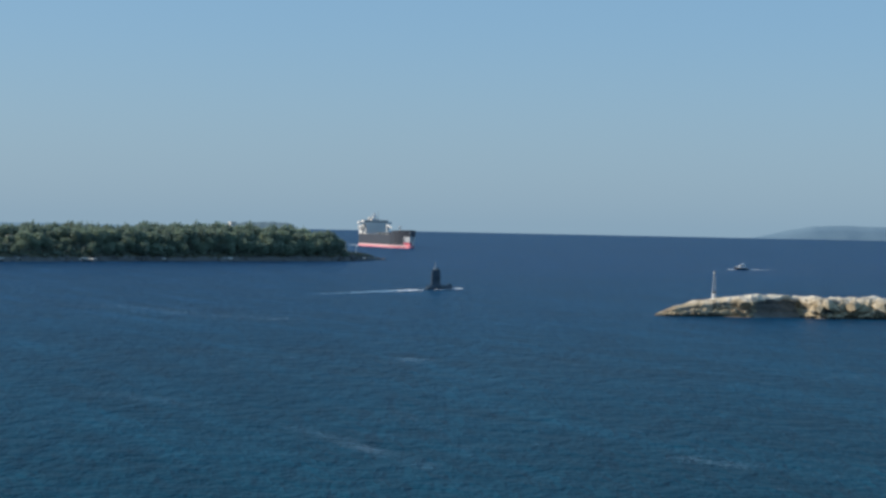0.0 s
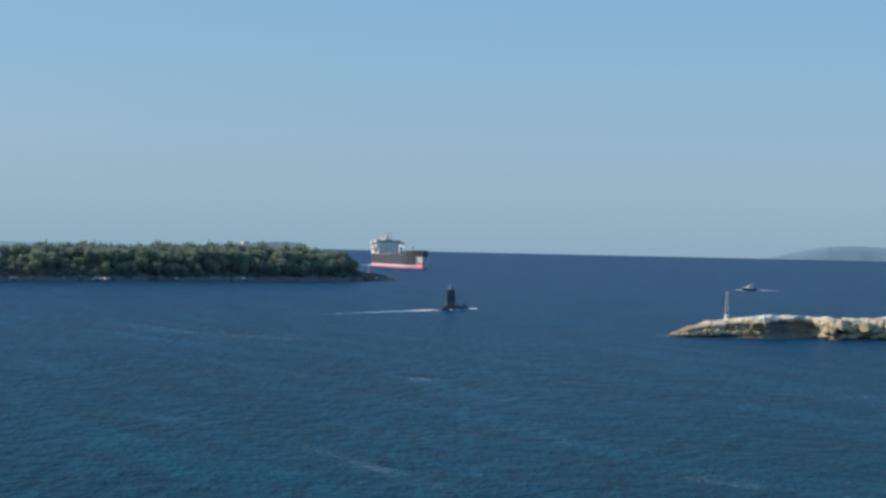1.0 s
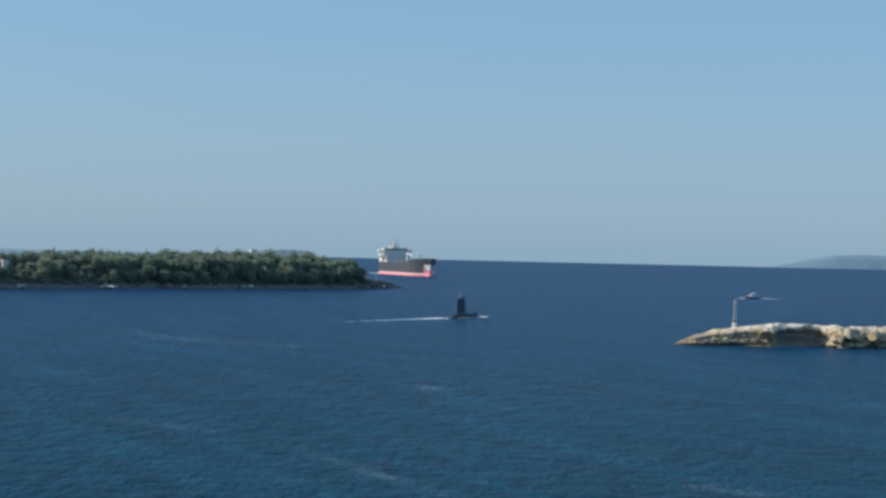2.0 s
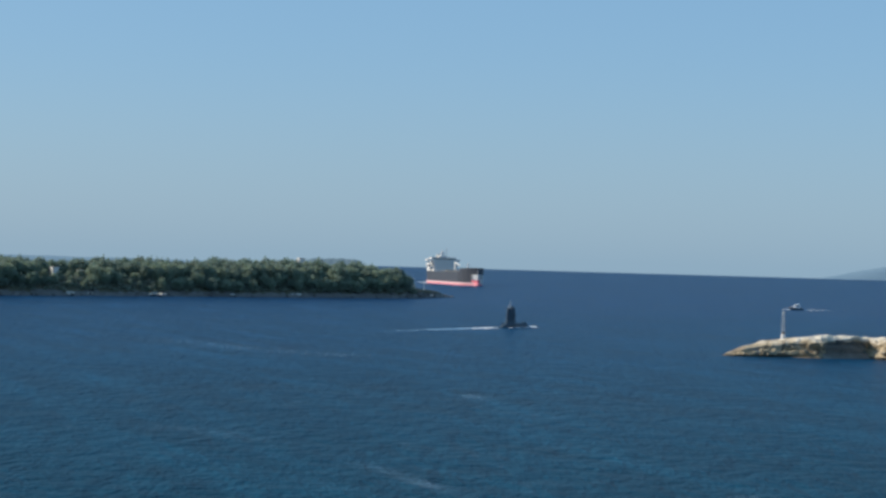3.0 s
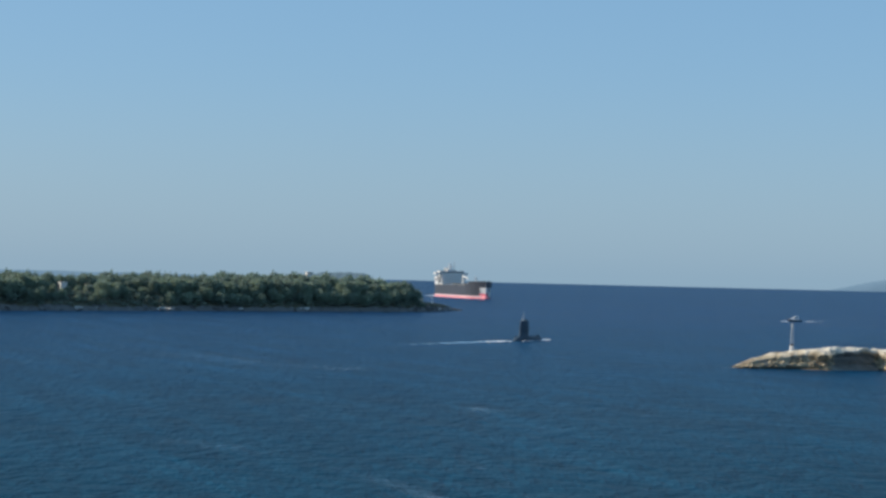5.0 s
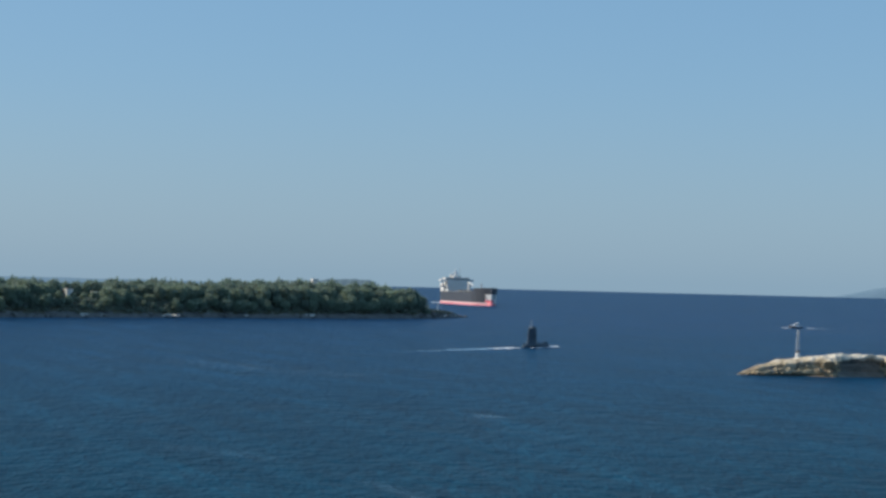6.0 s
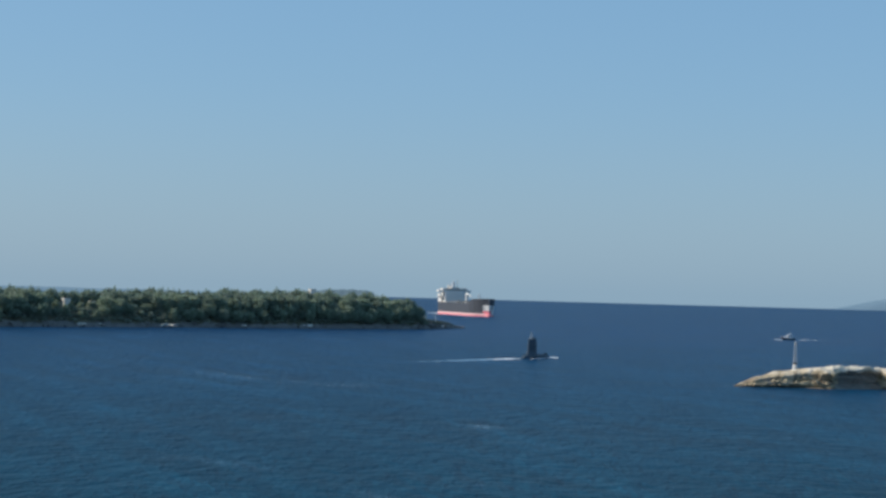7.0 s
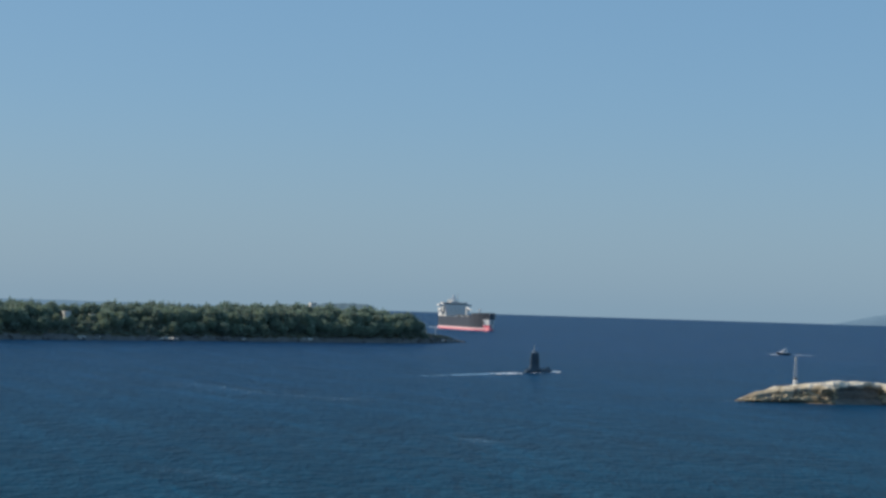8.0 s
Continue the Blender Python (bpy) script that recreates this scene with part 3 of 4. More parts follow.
def build_house(x, y, z, turn, wide, deep, high):
    ob = thing("house", pose(x, y, z, 0, 0, turn), "small white plastered house among the island trees", "house", "island houses")
    part("wall", box(B(), -wide / 2, wide / 2, -deep / 2, deep / 2, -2, high), HOUSE_WHITE, ob)
    part("roof", box(B(), -wide / 2 - 0.2, wide / 2 + 0.2, -deep / 2 - 0.2, deep / 2 + 0.2, high, high + 0.3), HOUSE_WHITE, ob)
    for k in range(3):
        cx = -wide / 2 + wide * (k + 0.5) / 3
        w = part("window", box(B(), cx - 0.3, cx + 0.3, -deep / 2 - 0.04, -deep / 2 + 0.02, high - 1.7, high - 1.0), GLASS_DARK, ob)
        part("sill", box(B(), cx - 0.4, cx + 0.4, -deep / 2 - 0.14, -deep / 2 + 0.02, high - 1.82, high - 1.704), HOUSE_WHITE, w)
    return ob


def build_marker(x, y, z, high):
    ob = thing("marker_post", pose(x, y, z), "thin white marker post on the low spit", "post", "spit posts")
    part("shaft", tube(B(), (0, 0, -0.4), (0, 0, high), 0.16, 0.12), TOWER_WHITE, ob)
    part("base", box(B(), -0.6, 0.6, -0.6, 0.6, -0.6, 0.35, 0.06), PALE_ROCK, ob, "pale concrete block")
    part("topmark", rings(B(), [[(0.26 * math.cos(k), 0.26 * math.sin(k), high) for k in (0, 1.57, 3.14, 4.71)], [(0.05 * math.cos(k), 0.05 * math.sin(k), high + 0.5) for k in (0, 1.57, 3.14, 4.71)]]), TOWER_WHITE, ob)


# ---- far land ----
def build_far():
    def ridge(name, material, x0, x1, y, profile, deep, label):
        bm, n = B(), 90
        loops = []
        for i in range(n):
            u = i / (n - 1)
            x = x0 + (x1 - x0) * u
            h = float(np.interp(u, [p[0] for p in profile], [p[1] for p in profile]))
            h = max(0.2, h + 0.06 * h * fbm(u * 9, y, 1) + 0.025 * h * fbm(u * 45, y, 2))
            loops.append([(x, y - deep, -1), (x, y - deep * 0.5, h * 0.6 + h * 0.06 * fbm(u * 20, 3, 3)), (x, y, h), (x, y + deep, -1)])
        rings(bm, loops, closed=False, cap=False)
        return tagged(new(name, mesh_from(name, bm, material, True)), label, "hills", kind="structure")
    ridge("backdrop_hills", HAZED_HILL, 712, 1495, 4850, ((0, 0.5), (0.05, 8.5), (0.12, 21), (0.19, 30.4), (0.25, 32), (0.4, 32.6), (0.6, 36.9), (1, 41)), 45, "pale hazy hills on the far shore")
    ridge("backdrop_coast", HAZED_HILL, -850, -235, 2600, ((0, 12.8), (0.2, 12.2), (0.45, 12.6), (0.7, 12.0), (0.9, 11.6), (1, 4)), 40, "low hazy coast beyond the island")
    ridge("backdrop_headland", HAZED_LAND, -330, -212, 3000, ((0, 1), (0.25, 15), (0.42, 18.0), (0.7, 18.4), (0.9, 17.6), (0.97, 14.5), (1, 1)), 60, "grey hazy headland behind the island")


# ---- tanker ----
def build_tanker():
    ob = thing("tanker", pose(-28.6, 1810, 0, 0, 0, -72.5) @ Matrix.Diagonal((0.935, 0.935, 0.88, 1)), "large dark-hulled tanker with red bottom and white deckhouse", "ship")
    half = 12.0
    shape = ((0.0, 0.10), (-2.5, 2.4), (-6, 5.2), (-11, 8.2), (-18, 10.9), (-28, half), (-60, half), (-110, half), (-135, half), (-145, 10.6), (-150, 8.5))

    def breadth(x):
        return float(np.interp(-x, [-a for a, _ in shape], [b for _, b in shape]))

    def sheer(x):
        return float(np.interp(x, (-150, -120, -34, -25, -23.5, 0), (13.2, 12.8, 12.8, 13.0, 16.0, 16.8)))

    xs = [a for a, _ in shape[:5]] + [-22, -28, -45, -60, -80, -100, -120, -135, -142, -147, -150]
    waist, boot = 1.5, 2.9
    low, line, high = B(), B(), B()
    for bm, z0, z1 in ((low, -2.0, waist), (line, waist, boot), (high, boot, None)):
        loops = []
        for x in xs:
            w, top = breadth(x), z1 if z1 else sheer(x)
            flare = float(np.interp(x, (-30, -6, 0), (1.0, 0.72, 0.5)))
            rake = lambda z: (-3.0 + 3.0 * (z / 18.0) ** 1.2 if z > 0 else -3.0) * float(np.interp(x, (-25, 0), (0, 1)))
            rim = []
            steps = 5
            for k in range(steps + 1):
                z = top + (z0 - top) * k / steps
                ww = w * (flare + (1 - flare) * max(0, z) / 18.0)
                rim.append((x + rake(z), -ww, z))
            loops.append(rim + [(a, -b, c) for a, b, c in reversed(rim)])
        rings(bm, loops, closed=True, cap=True)
    part("bottom_hull", low, HULL_RED, ob, "bright red antifouling paint")
    part("boot_stripe", line, BOOT_PINK, ob, "faded pale pink stripe above the red")
    topsides = part("upper_hull", high, HULL_BLACK, ob, "dark painted topsides with white bow plating")
    bulb = B()
    bmesh.ops.create_uvsphere(bulb, u_segments=14, v_segments=10, radius=1.0, matrix=pose(-3.4, 0, 0.2) @ Matrix.Diagonal((4.9, 3.0, 3.3, 1)))
    part("bulbous_bow", bulb, HULL_RED, ob, smooth=True)
    topsides.data.materials.append(SHIP_WHITE)
    topsides.data.materials.append(HULL_RED)
    for poly in topsides.data.polygons:
        if poly.center.x > -7 and poly.center.z < 5.0:
            poly.material_index = 2
            continue
        if poly.center.y > 0 and poly.center.x > -19 and poly.center.z < 11.6:
            poly.material_index = 1
        if -8.5 < poly.center.x and poly.center.z < 11.6:
            poly.material_index = 1
    for side in (-1, 1):
        a = B()
        ax = -6.0
        aw = breadth(ax) * 0.9 + 0.35
        tube(a, (ax - 0.6, side * aw, 11.0), (ax - 0.9, side * (aw - 0.3), 7.6), 0.3)
        box(a, ax - 2.2, ax + 0.6, side * (aw - 0.3) - 0.3, side * (aw - 0.3) + 0.3, 7.2, 7.9, 0.1)
        part("anchor", a, TOWER_DARK, ob)
    deck = B()
    rings(deck, [[(x, -breadth(x) * 0.97, sheer(x) - 0.5), (x, breadth(x) * 0.97, sheer(x) - 0.5)] for x in xs if x <= -2.5], closed=False, cap=False)
    part("deck", deck, SHIP_DECK, ob, "rust-brown deck")
    # bulwark at the bow
    bm = B()
    for side in (-1, 1):
        loops = [[(x, side * breadth(x) * 0.98, sheer(x) - 0.1), (x, side * breadth(x) * 1.0, sheer(x) + 1.0), (x, side * (breadth(x) * 1.0 - 0.2), sheer(x) + 1.0)] for x in (-0.2, -2.5, -6, -11, -16, -23)]
        rings(bm, loops, closed=True, cap=True)
    part("bulwark", bm, HULL_BLACK, ob)
    # deckhouse: four storeys under a bridge that reaches over both sides
    house = part("deckhouse", box(B(), -134, -118, -10.2, 10.2, 12.4, 23.4, 0.15), SHIP_WHITE, ob, "white four-storey deckhouse")
    for lvl in range(4):
        z = 13.6 + lvl * 2.6
        for k in range(7):
            y = -8.4 + k * 2.8
            part("porthole", box(B(), -118.0, -117.93, y - 0.2, y + 0.2, z + 0.15, z + 0.55), GLASS_DARK, house)
        part("ledge", box(B(), -134.4, -117.6, -10.8, 10.8, z + 1.55, z + 1.75), SHIP_WHITE, house)
    bridge = part("bridge", box(B(), -131, -119, -12.6, 12.6, 23.5, 26.7, 0.12), SHIP_WHITE, ob)
    part("bridge_window", box(B(), -118.98, -118.9, -11.8, 11.8, 24.9, 26.0), GLASS_DARK, bridge)
    for side in (-1, 1):
        y0, y1 = sorted((side * 12.6, side * 16.6))
        part("bridge_wing", box(B(), -128, -120.0, y0, y1, 23.3, 25.4, 0.1), SHIP_WHITE, ob)
        part("wing_strut", tube(B(), (-123, side * 15.6, 23.3), (-123, side * 10.2, 18.5), 0.3), SHIP_WHITE, ob)
        boat = B()
        bmesh.ops.create_uvsphere(boat, u_segments=12, v_segments=8, radius=1.0, matrix=pose(-126, side * 14.0, 19.4) @ Matrix.Diagonal((4.2, 1.6, 1.8, 1)))
        part("lifeboat", boat, SHIP_WHITE, ob, "white covered lifeboat", smooth=True)
        dv = B()
        for x in (-131, -121.5):
            tube(dv, (x, side * 10.2, 16.8), (x, side * 14.4, 17.2), 0.3)
            tube(dv, (x, side * 14.4, 17.2), (x, side * 14.6, 22.0), 0.3)
        part("davit", dv, SHIP_WHITE, ob)
        y0, y1 = sorted((side * 10.2, side * 11.6))
        part("side_house", box(B(), -140, -128, y0, y1, 12.6, 19.0, 0.1), SHIP_WHITE, ob)
    part("monkey_island", box(B(), -130.5, -119.5, -12.2, 12.2, 26.8, 27.2), SHIP_DECK, ob, "dark roof deck")
    part("radar_mast", rings(B(), [[(-126 + a * k, b * k * 1.2, z) for a, b in ((-1, -1), (1, -1), (1, 1), (-1, 1))] for z, k in ((27.2, 1.9), (31.0, 1.2), (35.0, 0.4))]), SHIP_WHITE, ob)
    part("radar_bar", box(B(), -126.2, -124.6, -3.2, 3.2, 31.4, 31.9), SHIP_WHITE, ob)
    part("aerial", tube(B(), (-126, 4.0, 27.2), (-126, 4.0, 37.0), 0.2), MAST_GREY, ob)
    part("funnel", rings(B(), [[(-141 + 3.2 * k * math.cos(q), 2.4 * k * math.sin(q), z) for q in [i * math.pi / 8 for i in range(16)]] for z, k in ((12.5, 1.1), (29.0, 1.0), (30.5, 0.85))]), MAST_GREY, ob, "grey funnel")
    # cargo gear
    part("deck_crane", tube(tube(B(), (-92, 4, 12), (-92, 4, 23.0), 1.3, 1.1), (-92, 4, 22.0), (-72, 3, 19.5), 0.8, 0.5), SHIP_WHITE, ob, "white hose-handling crane")
    part("foremast", tube(tube(B(), (-24.5, -3, 12), (-24.5, -3, 22.0), 0.9, 0.5), (-24.5, -5.2, 20), (-24.5, -0.8, 20), 0.3), SHIP_WHITE, ob)
    for k in range(5):
        x = -40 - k * 16
        part("tank_hatch", rings(B(), [[(x + 2.0 * math.cos(q), 5 * (-1) ** k + 2.0 * math.sin(q), z) for q in [i * math.pi / 6 for i in range(12)]] for z in (12.2, 14.2)]), SHIP_DECK, ob)
    pipes = B()
    for y in (-1.5, -0.5, 0.5, 1.5):
        tube(pipes, (-26, y, 14.0), (-115, y, 14.0), 0.3, n=6)
    part("pipe_run", pipes, SHIP_DECK, ob)
    for x in (-66, -70, -74, -78):
        part("manifold_pipe", tube(B(), (x, -9, 14.3), (x, 9, 14.3), 0.35, n=8), SHIP_BUFF, ob)
    post = mesh_from("railing_post", tube(B(), (0, 0, -0.5), (0, 0, 0.7), 0.07, n=5), SHIP_WHITE)
    for side in (-1, 1):
        for k in range(30):
            x = -20 - k * 3.2
            o = new("railing_post", post)
            o.parent, o.location = ob, (x, side * breadth(x) * 0.97, sheer(x))
        run = [(-20 - k * 3.2, side * breadth(-20 - k * 3.2) * 0.97, sheer(-20 - k * 3.2) + 0.7) for k in range(30)]
        bm = B()
        rings(bm, [[(x, y - 0.05, z), (x, y + 0.05, z), (x, y + 0.05, z + 0.1), (x, y - 0.05, z + 0.1)] for x, y, z in run])
        part("handrail", bm, SHIP_WHITE, ob)
    part("wheelhouse_top", box(B(), -128, -121, -4.0, 4.0, 27.2, 28.6, 0.1), SHIP_WHITE, ob)
    return ob


# ---- submarine ----
def build_submarine():
    ob = thing("submarine", pose(-2.3, 722, 0, 0, 0, 62) @ Matrix.Diagonal((1.5, 1.05, 1.04, 1)), "black submarine running surfaced with only its sail and casing clear", "submarine")
    n = 18
    loops = []
    for x, r, zc in ((-13, 0.3, -1.9), (-11, 1.1, -1.9), (-8, 1.7, -2.3), (-3, 2.1, -1.6), (4, 2.2, -1.3), (7, 2.0, -1.35), (9.5, 1.4, -1.4), (10.8, 0.7, -1.5), (11.2, 0.1, -1.5)):
        loops.append([(x, r * math.cos(k * 2 * math.pi / n), zc + r * math.sin(k * 2 * math.pi / n)) for k in range(n)])
    part("pressure_hull", rings(B(), loops), SUB_BLACK, ob, smooth=True)
    cas = [[(x, -w, -0.2), (x, -w * 0.85, h * 0.75), (x, -w * 0.5, h), (x, w * 0.5, h), (x, w * 0.85, h * 0.75), (x, w, -0.2)] for x, w, h in ((-4.9, 0.4, 0.1), (-4.0, 0.9, 1.0), (-2.6, 1.25, 1.5), (3, 1.25, 1.45), (5, 1.1, 1.35), (7.4, 0.8, 1.1), (8.8, 0.3, 0.3))]
    part("casing", rings(B(), cas), SUB_BLACK, ob)

    def foil(z, front, back, w):
        pts = []
        for k in range(16):
            q = k * 2 * math.pi / 16
            c = math.cos(q)
            x = front * c if c > 0 else -back * c * -1
            pts.append((x, w * math.sin(q) * (1.0 if c > -0.2 else 0.85), z))
        return pts
    sail = part("sail", rings(B(), [foil(1.1, 3.0, 3.4, 1.45), foil(1.7, 2.3, 2.5, 1.2), foil(2.6, 1.9, 2.0, 1.05), foil(6.3, 1.75, 1.8, 1.0), foil(6.6, 1.6, 1.65, 0.85)]), SUB_BLACK, ob, smooth=False)
    part("bridge_cockpit", box(B(), 0.35, 1.15, -0.45, 0.45, 6.5, 7.05, 0.08), SUB_BLACK, sail)
    for side in (-1, 1):
        y0, y1 = sorted((side * 0.8, side * 2.0))
        part("sail_plane", box(B(), -0.5, 0.7, y0, y1, 4.0, 4.16, 0.05), SUB_BLACK, sail)
    part("periscope_mast", tube(tube(B(), (-0.35, 0, 6.4), (-0.35, 0, 8.3), 0.2, 0.18), (-0.35, 0, 8.2), (-0.35, 0, 9.4), 0.1, 0.07), MAST_GREY, ob, "grey raised periscope mast")
    part("snorkel_mast", tube(B(), (-1.1, 0, 6.4), (-1.1, 0, 7.5), 0.18, 0.15), MAST_GREY, ob)
    dome = B()
    bmesh.ops.create_uvsphere(dome, u_segments=12, v_segments=8, radius=1.0, matrix=pose(6.6, 0, 1.2) @ Matrix.Diagonal((1.3, 0.6, 0.75, 1)))
    part("sonar_dome", dome, SUB_BLACK, ob, smooth=True)
    for x in (-3.6, -3.0, 4.0, 4.8):
        part("bollard", tube(B(), (x, 0.5, 1.0), (x, 0.5, 1.7), 0.12, n=8), SUB_BLACK, ob)
    return ob


# ---- pilot boat ----
def build_boat():
    ob = thing("motor_boat", pose(167.5, 1171, 0, 0, 0, 188), "small dark-hulled motor boat with a white cabin under way", "boat")
    loops = []
    for x, w, top, foot in ((-4.6, 1.35, 1.15, 0.85), (-2, 1.5, 1.2, 0.8), (1.5, 1.45, 1.4, 0.7), (3.6, 0.9, 1.75, 0.5), (4.9, 0.3, 2.0, 0.3), (5.3, 0.05, 2.1, 0.2)):
        loops.append([(x, -w, top), (x - 0.1, -w * (foot + 0.1), 0.4), (x - 0.2 * foot, -w * foot * 0.6, -0.4), (x - 0.2 * foot, w * foot * 0.6, -0.4), (x - 0.1, w * (foot + 0.1), 0.4), (x, w, top)])
    part("hull", rings(B(), loops), BOAT_NAVY, ob, "dark navy hull")
    part("gunwale", rings(B(), [[(l[0][0], -abs(l[0][1]) - 0.05, l[0][2] - 0.02), (l[0][0], abs(l[0][1]) + 0.05, l[0][2] - 0.02), (l[0][0], abs(l[0][1]) + 0.05, l[0][2] + 0.14), (l[0][0], -abs(l[0][1]) - 0.05, l[0][2] + 0.14)] for l in loops]), BOAT_WHITE, ob)
    cabin = part("cabin", rings(B(), [[(a, -w, 1.2), (a, w, 1.2), (b, w * 0.85, h), (b, -w * 0.85, h)] for a, b, w, h in ((-2.4, -2.4, 1.15, 3.7), (-1.0, -1.0, 1.2, 3.8), (0.7, 0.4, 1.2, 3.6), (2.6, 1.3, 1.0, 2.8))]), BOAT_WHITE, ob, "white wheelhouse")
    for side in (-1, 1):
        for x in (-1.9, -0.7, 0.3):
            part("cabin_window", box(B(), x, x + 0.8, side * 1.1 - 0.05, side * 1.1 + 0.05, 2.4, 3.1), GLASS_DARK, cabin)
    part("foredeck_trunk", box(B(), 1.9, 3.6, -0.7, 0.7, 1.4, 2.3, 0.15, 0.85), BOAT_WHITE, ob)
    part("mast", tube(B(), (-1.0, 0, 3.6), (-1.2, 0, 5.4), 0.09, 0.05), MAST_GREY, ob)
    part("radar", box(B(), -2.2, -1.0, -0.6, 0.6, 3.85, 4.2, 0.08), BOAT_WHITE, ob)
    for x in (-3.0, 0.0, 2.4):
        t = B()
        for k in range(12):
            q0, q1 = k * math.pi / 6, (k + 1) * math.pi / 6
            tube(t, (x + 0.3 * math.cos(q0), 1.55, 0.8 + 0.3 * math.sin(q0)), (x + 0.3 * math.cos(q1), 1.55, 0.8 + 0.3 * math.sin(q1)), 0.1, n=5)
        part("fender", t, TOWER_DARK, ob, "black tyre fender")
    for p in ob.children:
        p.matrix_basis = Matrix.Scale(0.8, 4)
    return ob


water = build_sea()
rocky_point = build_rock()
light_tower = build_tower()
build_island()
build_trees()
build_scrub()
build_shore_rocks()
build_house(-226.8, 1025.6, 9.2, -54, 6.4, 3.4, 4.2)
build_house(-226.0, 1040, 7.8, -62, 2.6, 2.4, 4.2)
build_house(-216.6, 1042, 7.9, -62, 2.4, 2.4, 4.2)
build_house(-121.4, 1200, 7.0, -62, 3.2, 3.6, 13.9)
build_house(-110.4, 1200, 7.0, -62, 3, 3, 13.3)
for s, d, tall in ((SPIT + 0.014, 6.5, 5.2), (SPIT + 0.038, 6.0, 2.8)):
    build_marker(*((Vector(coast(s)).to_3d() + INLAND * d).xy), island_height(s, d), tall)
build_far()
tanker = build_tanker()
submarine = build_submarine()
motor_boat = build_boat()

SUB_AT, BOAT_AT = Vector((-2.3, 722, 0)), Vector((167.9, 1171, 0))
def astern(rows):
    """Spots of foam along the submarine's course, q metres ahead of its sail."""
    return [(0.475 * q, 0.88 * q, along, across, count, size, 1.076) for q, along, across, count, size in rows]


sub_wake = foam_flecks("submarine_wake",
    astern(((-17.5, 4.6, 0.8, 260, 0.7), (-24, 6.0, 0.9, 190, 0.6), (13.2, 4.0, 0.7, 330, 0.7))) + [(2.3, -1.6, 6.0, 0.35, 50, 0.35, 1.12)],
    "white broken wake close behind the submarine", Matrix.Translation(SUB_AT), 3)
sub_trail = foam_flecks("wake_trail", astern(((-31, 9.0, 1.0, 260, 0.55), (-45, 11.0, 1.1, 190, 0.42), (-62, 14.0, 1.3, 100, 0.32), (-82, 18.0, 1.6, 40, 0.22))),
    "thin fading foam far behind the submarine", Matrix.Translation(SUB_AT), 5, FOAM_THIN)
boat_wake = foam_flecks("boat_wake", [(-5.4, -0.8, 1.5, 1.0, 260, 0.6, 0.12), (8.4, 1.2, 2.4, 0.8, 170, 0.5, 0.14), (13, 1.9, 3.4, 0.9, 30, 0.32, 0.14), (22, 3.2, 7, 1.0, 22, 0.22, 0.14), (36, 5.1, 9, 1.2, 12, 0.2, 0.14)],
    "white bow wave and wake of the motor boat", Matrix.Translation(BOAT_AT), 4)
foam_flecks("shore_foam", [(54.4, 547.0, 1.8, 1.2, 34, 0.14, 0.4), (58.0, 545.2, 3.0, 0.5, 26, 0.12, -0.3), (66, 548.5, 5, 0.4, 18, 0.1, 0.5)],
    "thin surf at the tip of the rocky point", Matrix.Identity(4), 6, FOAM_THIN)
TANKER_AT = pose(-28.6, 1810, 0, 0, 0, -72.5)
foam_flecks("tanker_wash", [(-148, -6, 8, 1.6, 150, 0.8, 0.0), (-166, -5, 12, 2.4, 110, 0.8, 0.0), (-72, -11.9, 62, 0.4, 260, 0.55, 0.0), (-6, -5.5, 3.5, 0.6, 60, 0.5, 0.9)],
    "pale wash along the tanker's waterline and stern", TANKER_AT, 8)
CAP_RND = random.Random(77)                       # scattered small whitecaps
CAPS = []
for k in range(80):
    y = 180 * (380 / 180) ** CAP_RND.random()
    CAPS.append((y * CAP_RND.uniform(-0.26, 0.23), y, y * 0.0022, y * 0.0016, CAP_RND.randint(10, 34), y * 0.00014, CAP_RND.uniform(-0.3, 0.3)))
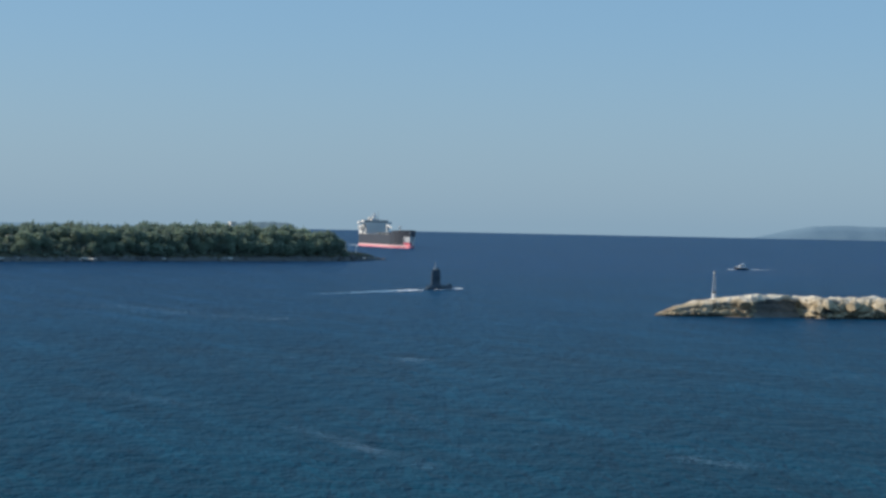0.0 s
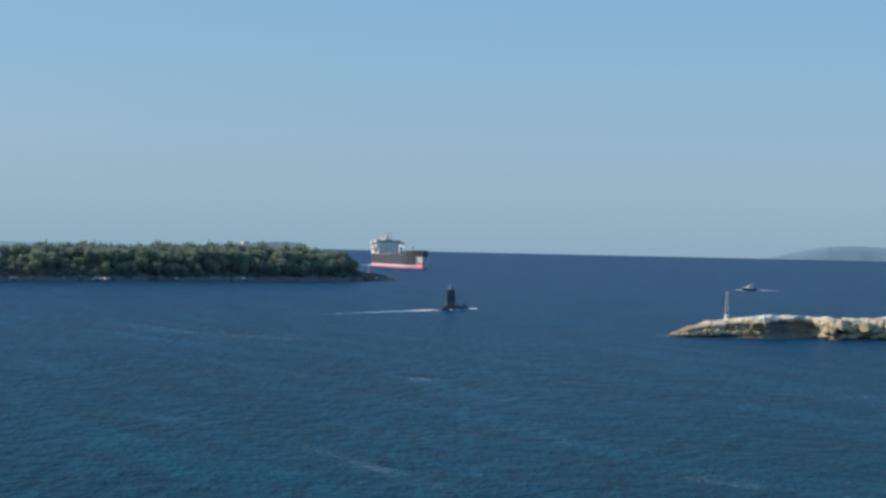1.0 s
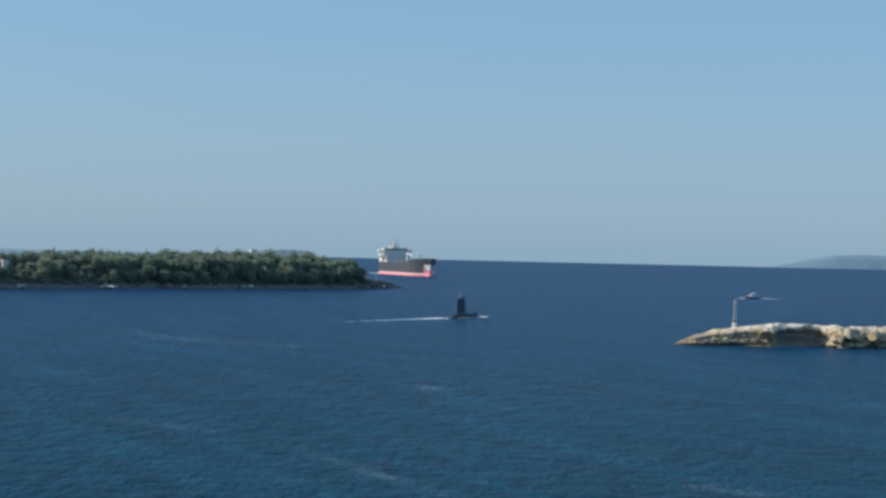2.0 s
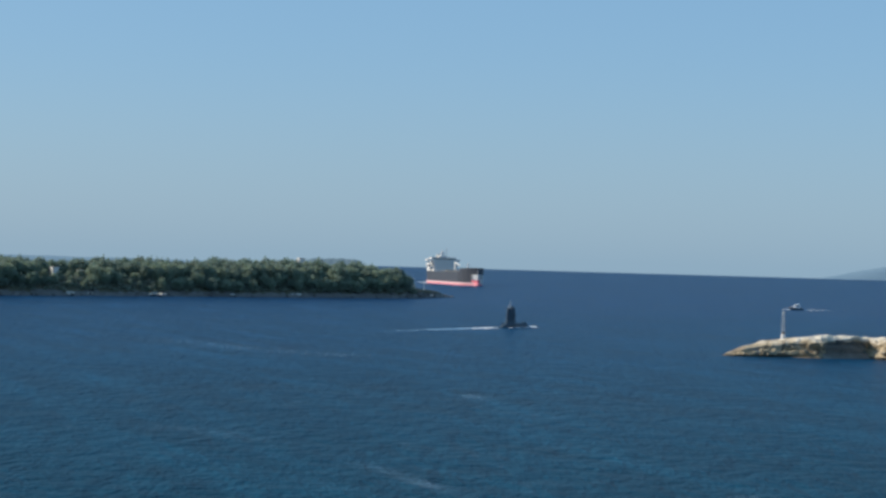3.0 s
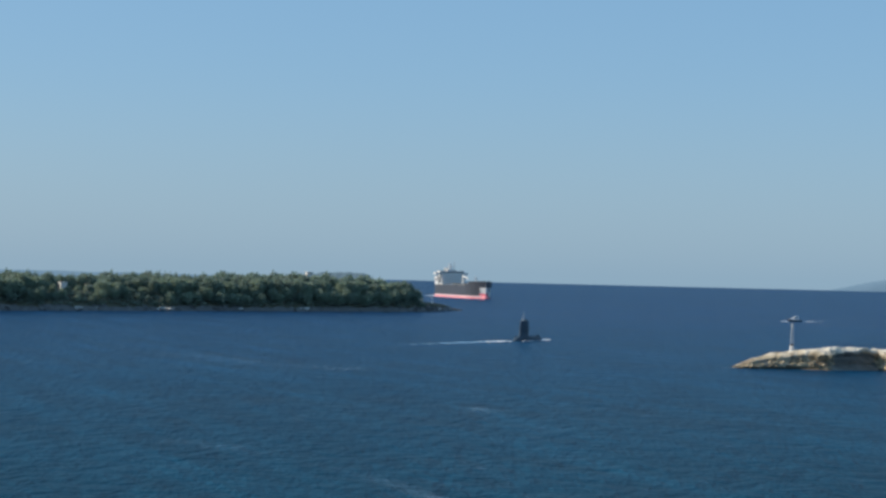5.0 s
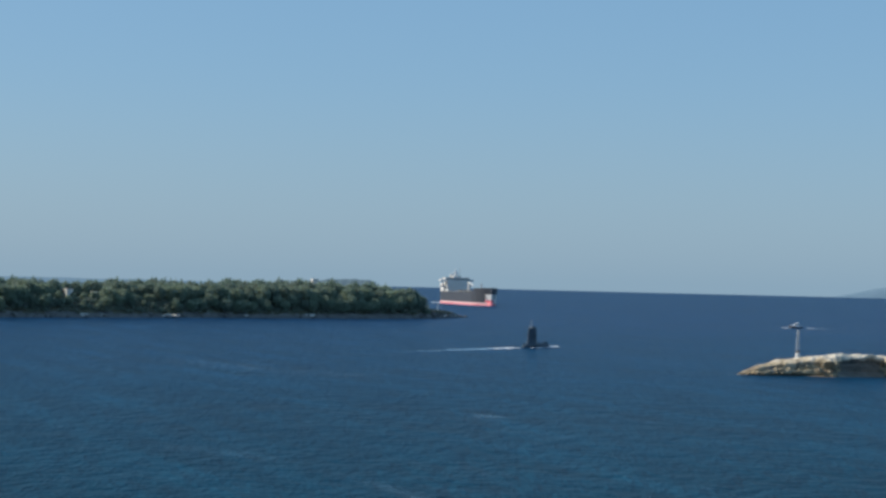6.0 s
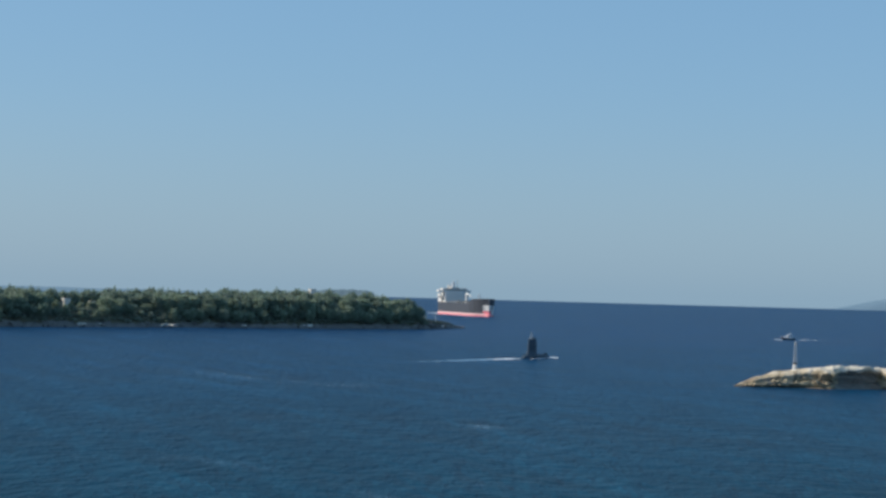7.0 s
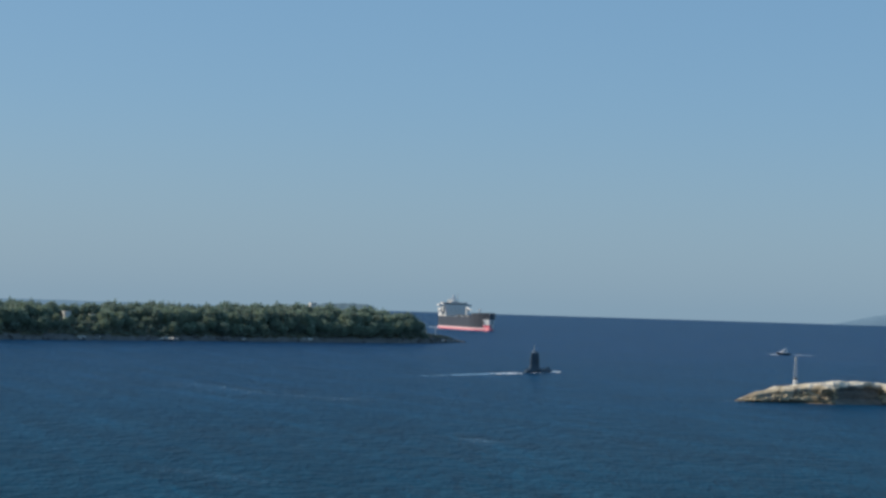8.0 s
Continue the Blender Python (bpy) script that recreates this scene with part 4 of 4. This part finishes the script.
streaks = foam_flecks("foam_streaks",
    streak_spots(((-89, 541), (-70, 515), (-53, 496), (-34, 482)), 150, 0.11, 4.5)
    + streak_spots(((-20.2, 243), (-16.4, 233.5)), 110, 0.036, 1.1) + streak_spots(((-16.4, 233.5), (-13.0, 227), (-10.6, 221.5)), 190, 0.036, 0.9)
    + streak_spots(((-10.2, 219.5), (-8.0, 214.5), (-6.4, 211)), 300, 0.036, 0.9) + streak_spots(((-6.4, 211), (-4.0, 206)), 150, 0.034, 1.0)
    + streak_spots(((-3.2, 203), (-0.5, 197.3)), 160, 0.034, 1.0)
    + streak_spots(((-49, 279.6), (-39, 267), (-29.4, 261.4)), 220, 0.042, 2.0)
    + streak_spots(((-6.5, 357), (-3.2, 348)), 190, 0.075, 1.6)
    + streak_spots(((24, 212), (30.7, 203)), 420, 0.042, 1.5)
    + streak_spots(((-126.5, 595.6), (-89, 541)), 70, 0.11, 5.0)
    + CAPS,
    "thin broken lines of foam drifting on the sea", seed=9, material=FOAM_THIN, lift=0.5)


def motions():
    """The submarine and the boat hold their course, each with its wake; the water drifts."""
    seconds = [k * 0.5 for k in range(17)]
    sub_way = lambda t: Vector((0.855 * t, 0.5 * t, 0))
    boat_way = lambda t: Vector((-2.75 * t, -0.2 * t, 0))
    bob = lambda t, a, k: a * math.sin(1.7 * t + k)
    walk(submarine, [(t, Matrix.Translation(SUB_AT + sub_way(t) + Vector((0, 0, bob(t, 0.05, 0)))) @ pose(0, 0, 0, 0, bob(t, 0.3, 1), 62)) for t in seconds])
    walk(sub_wake, [(t, Matrix.Translation(SUB_AT + sub_way(t))) for t in seconds])
    walk(sub_trail, [(t, Matrix.Translation(SUB_AT + sub_way(t))) for t in seconds])
    walk(motor_boat, [(t, Matrix.Translation(BOAT_AT + boat_way(t) + Vector((0, 0, bob(t, 0.08, 2)))) @ pose(0, 0, 0, bob(t, 2.0, 0), bob(t, 1.2, 1), 188)) for t in seconds])
    walk(boat_wake, [(t, Matrix.Translation(BOAT_AT + boat_way(t))) for t in seconds])
    walk(water, [(t, pose(-0.2 * t, 0.5 * t, 0)) for t in seconds])
    walk(streaks, [(t, pose(-0.2 * t, 0.5 * t, 0)) for t in seconds])


motions()
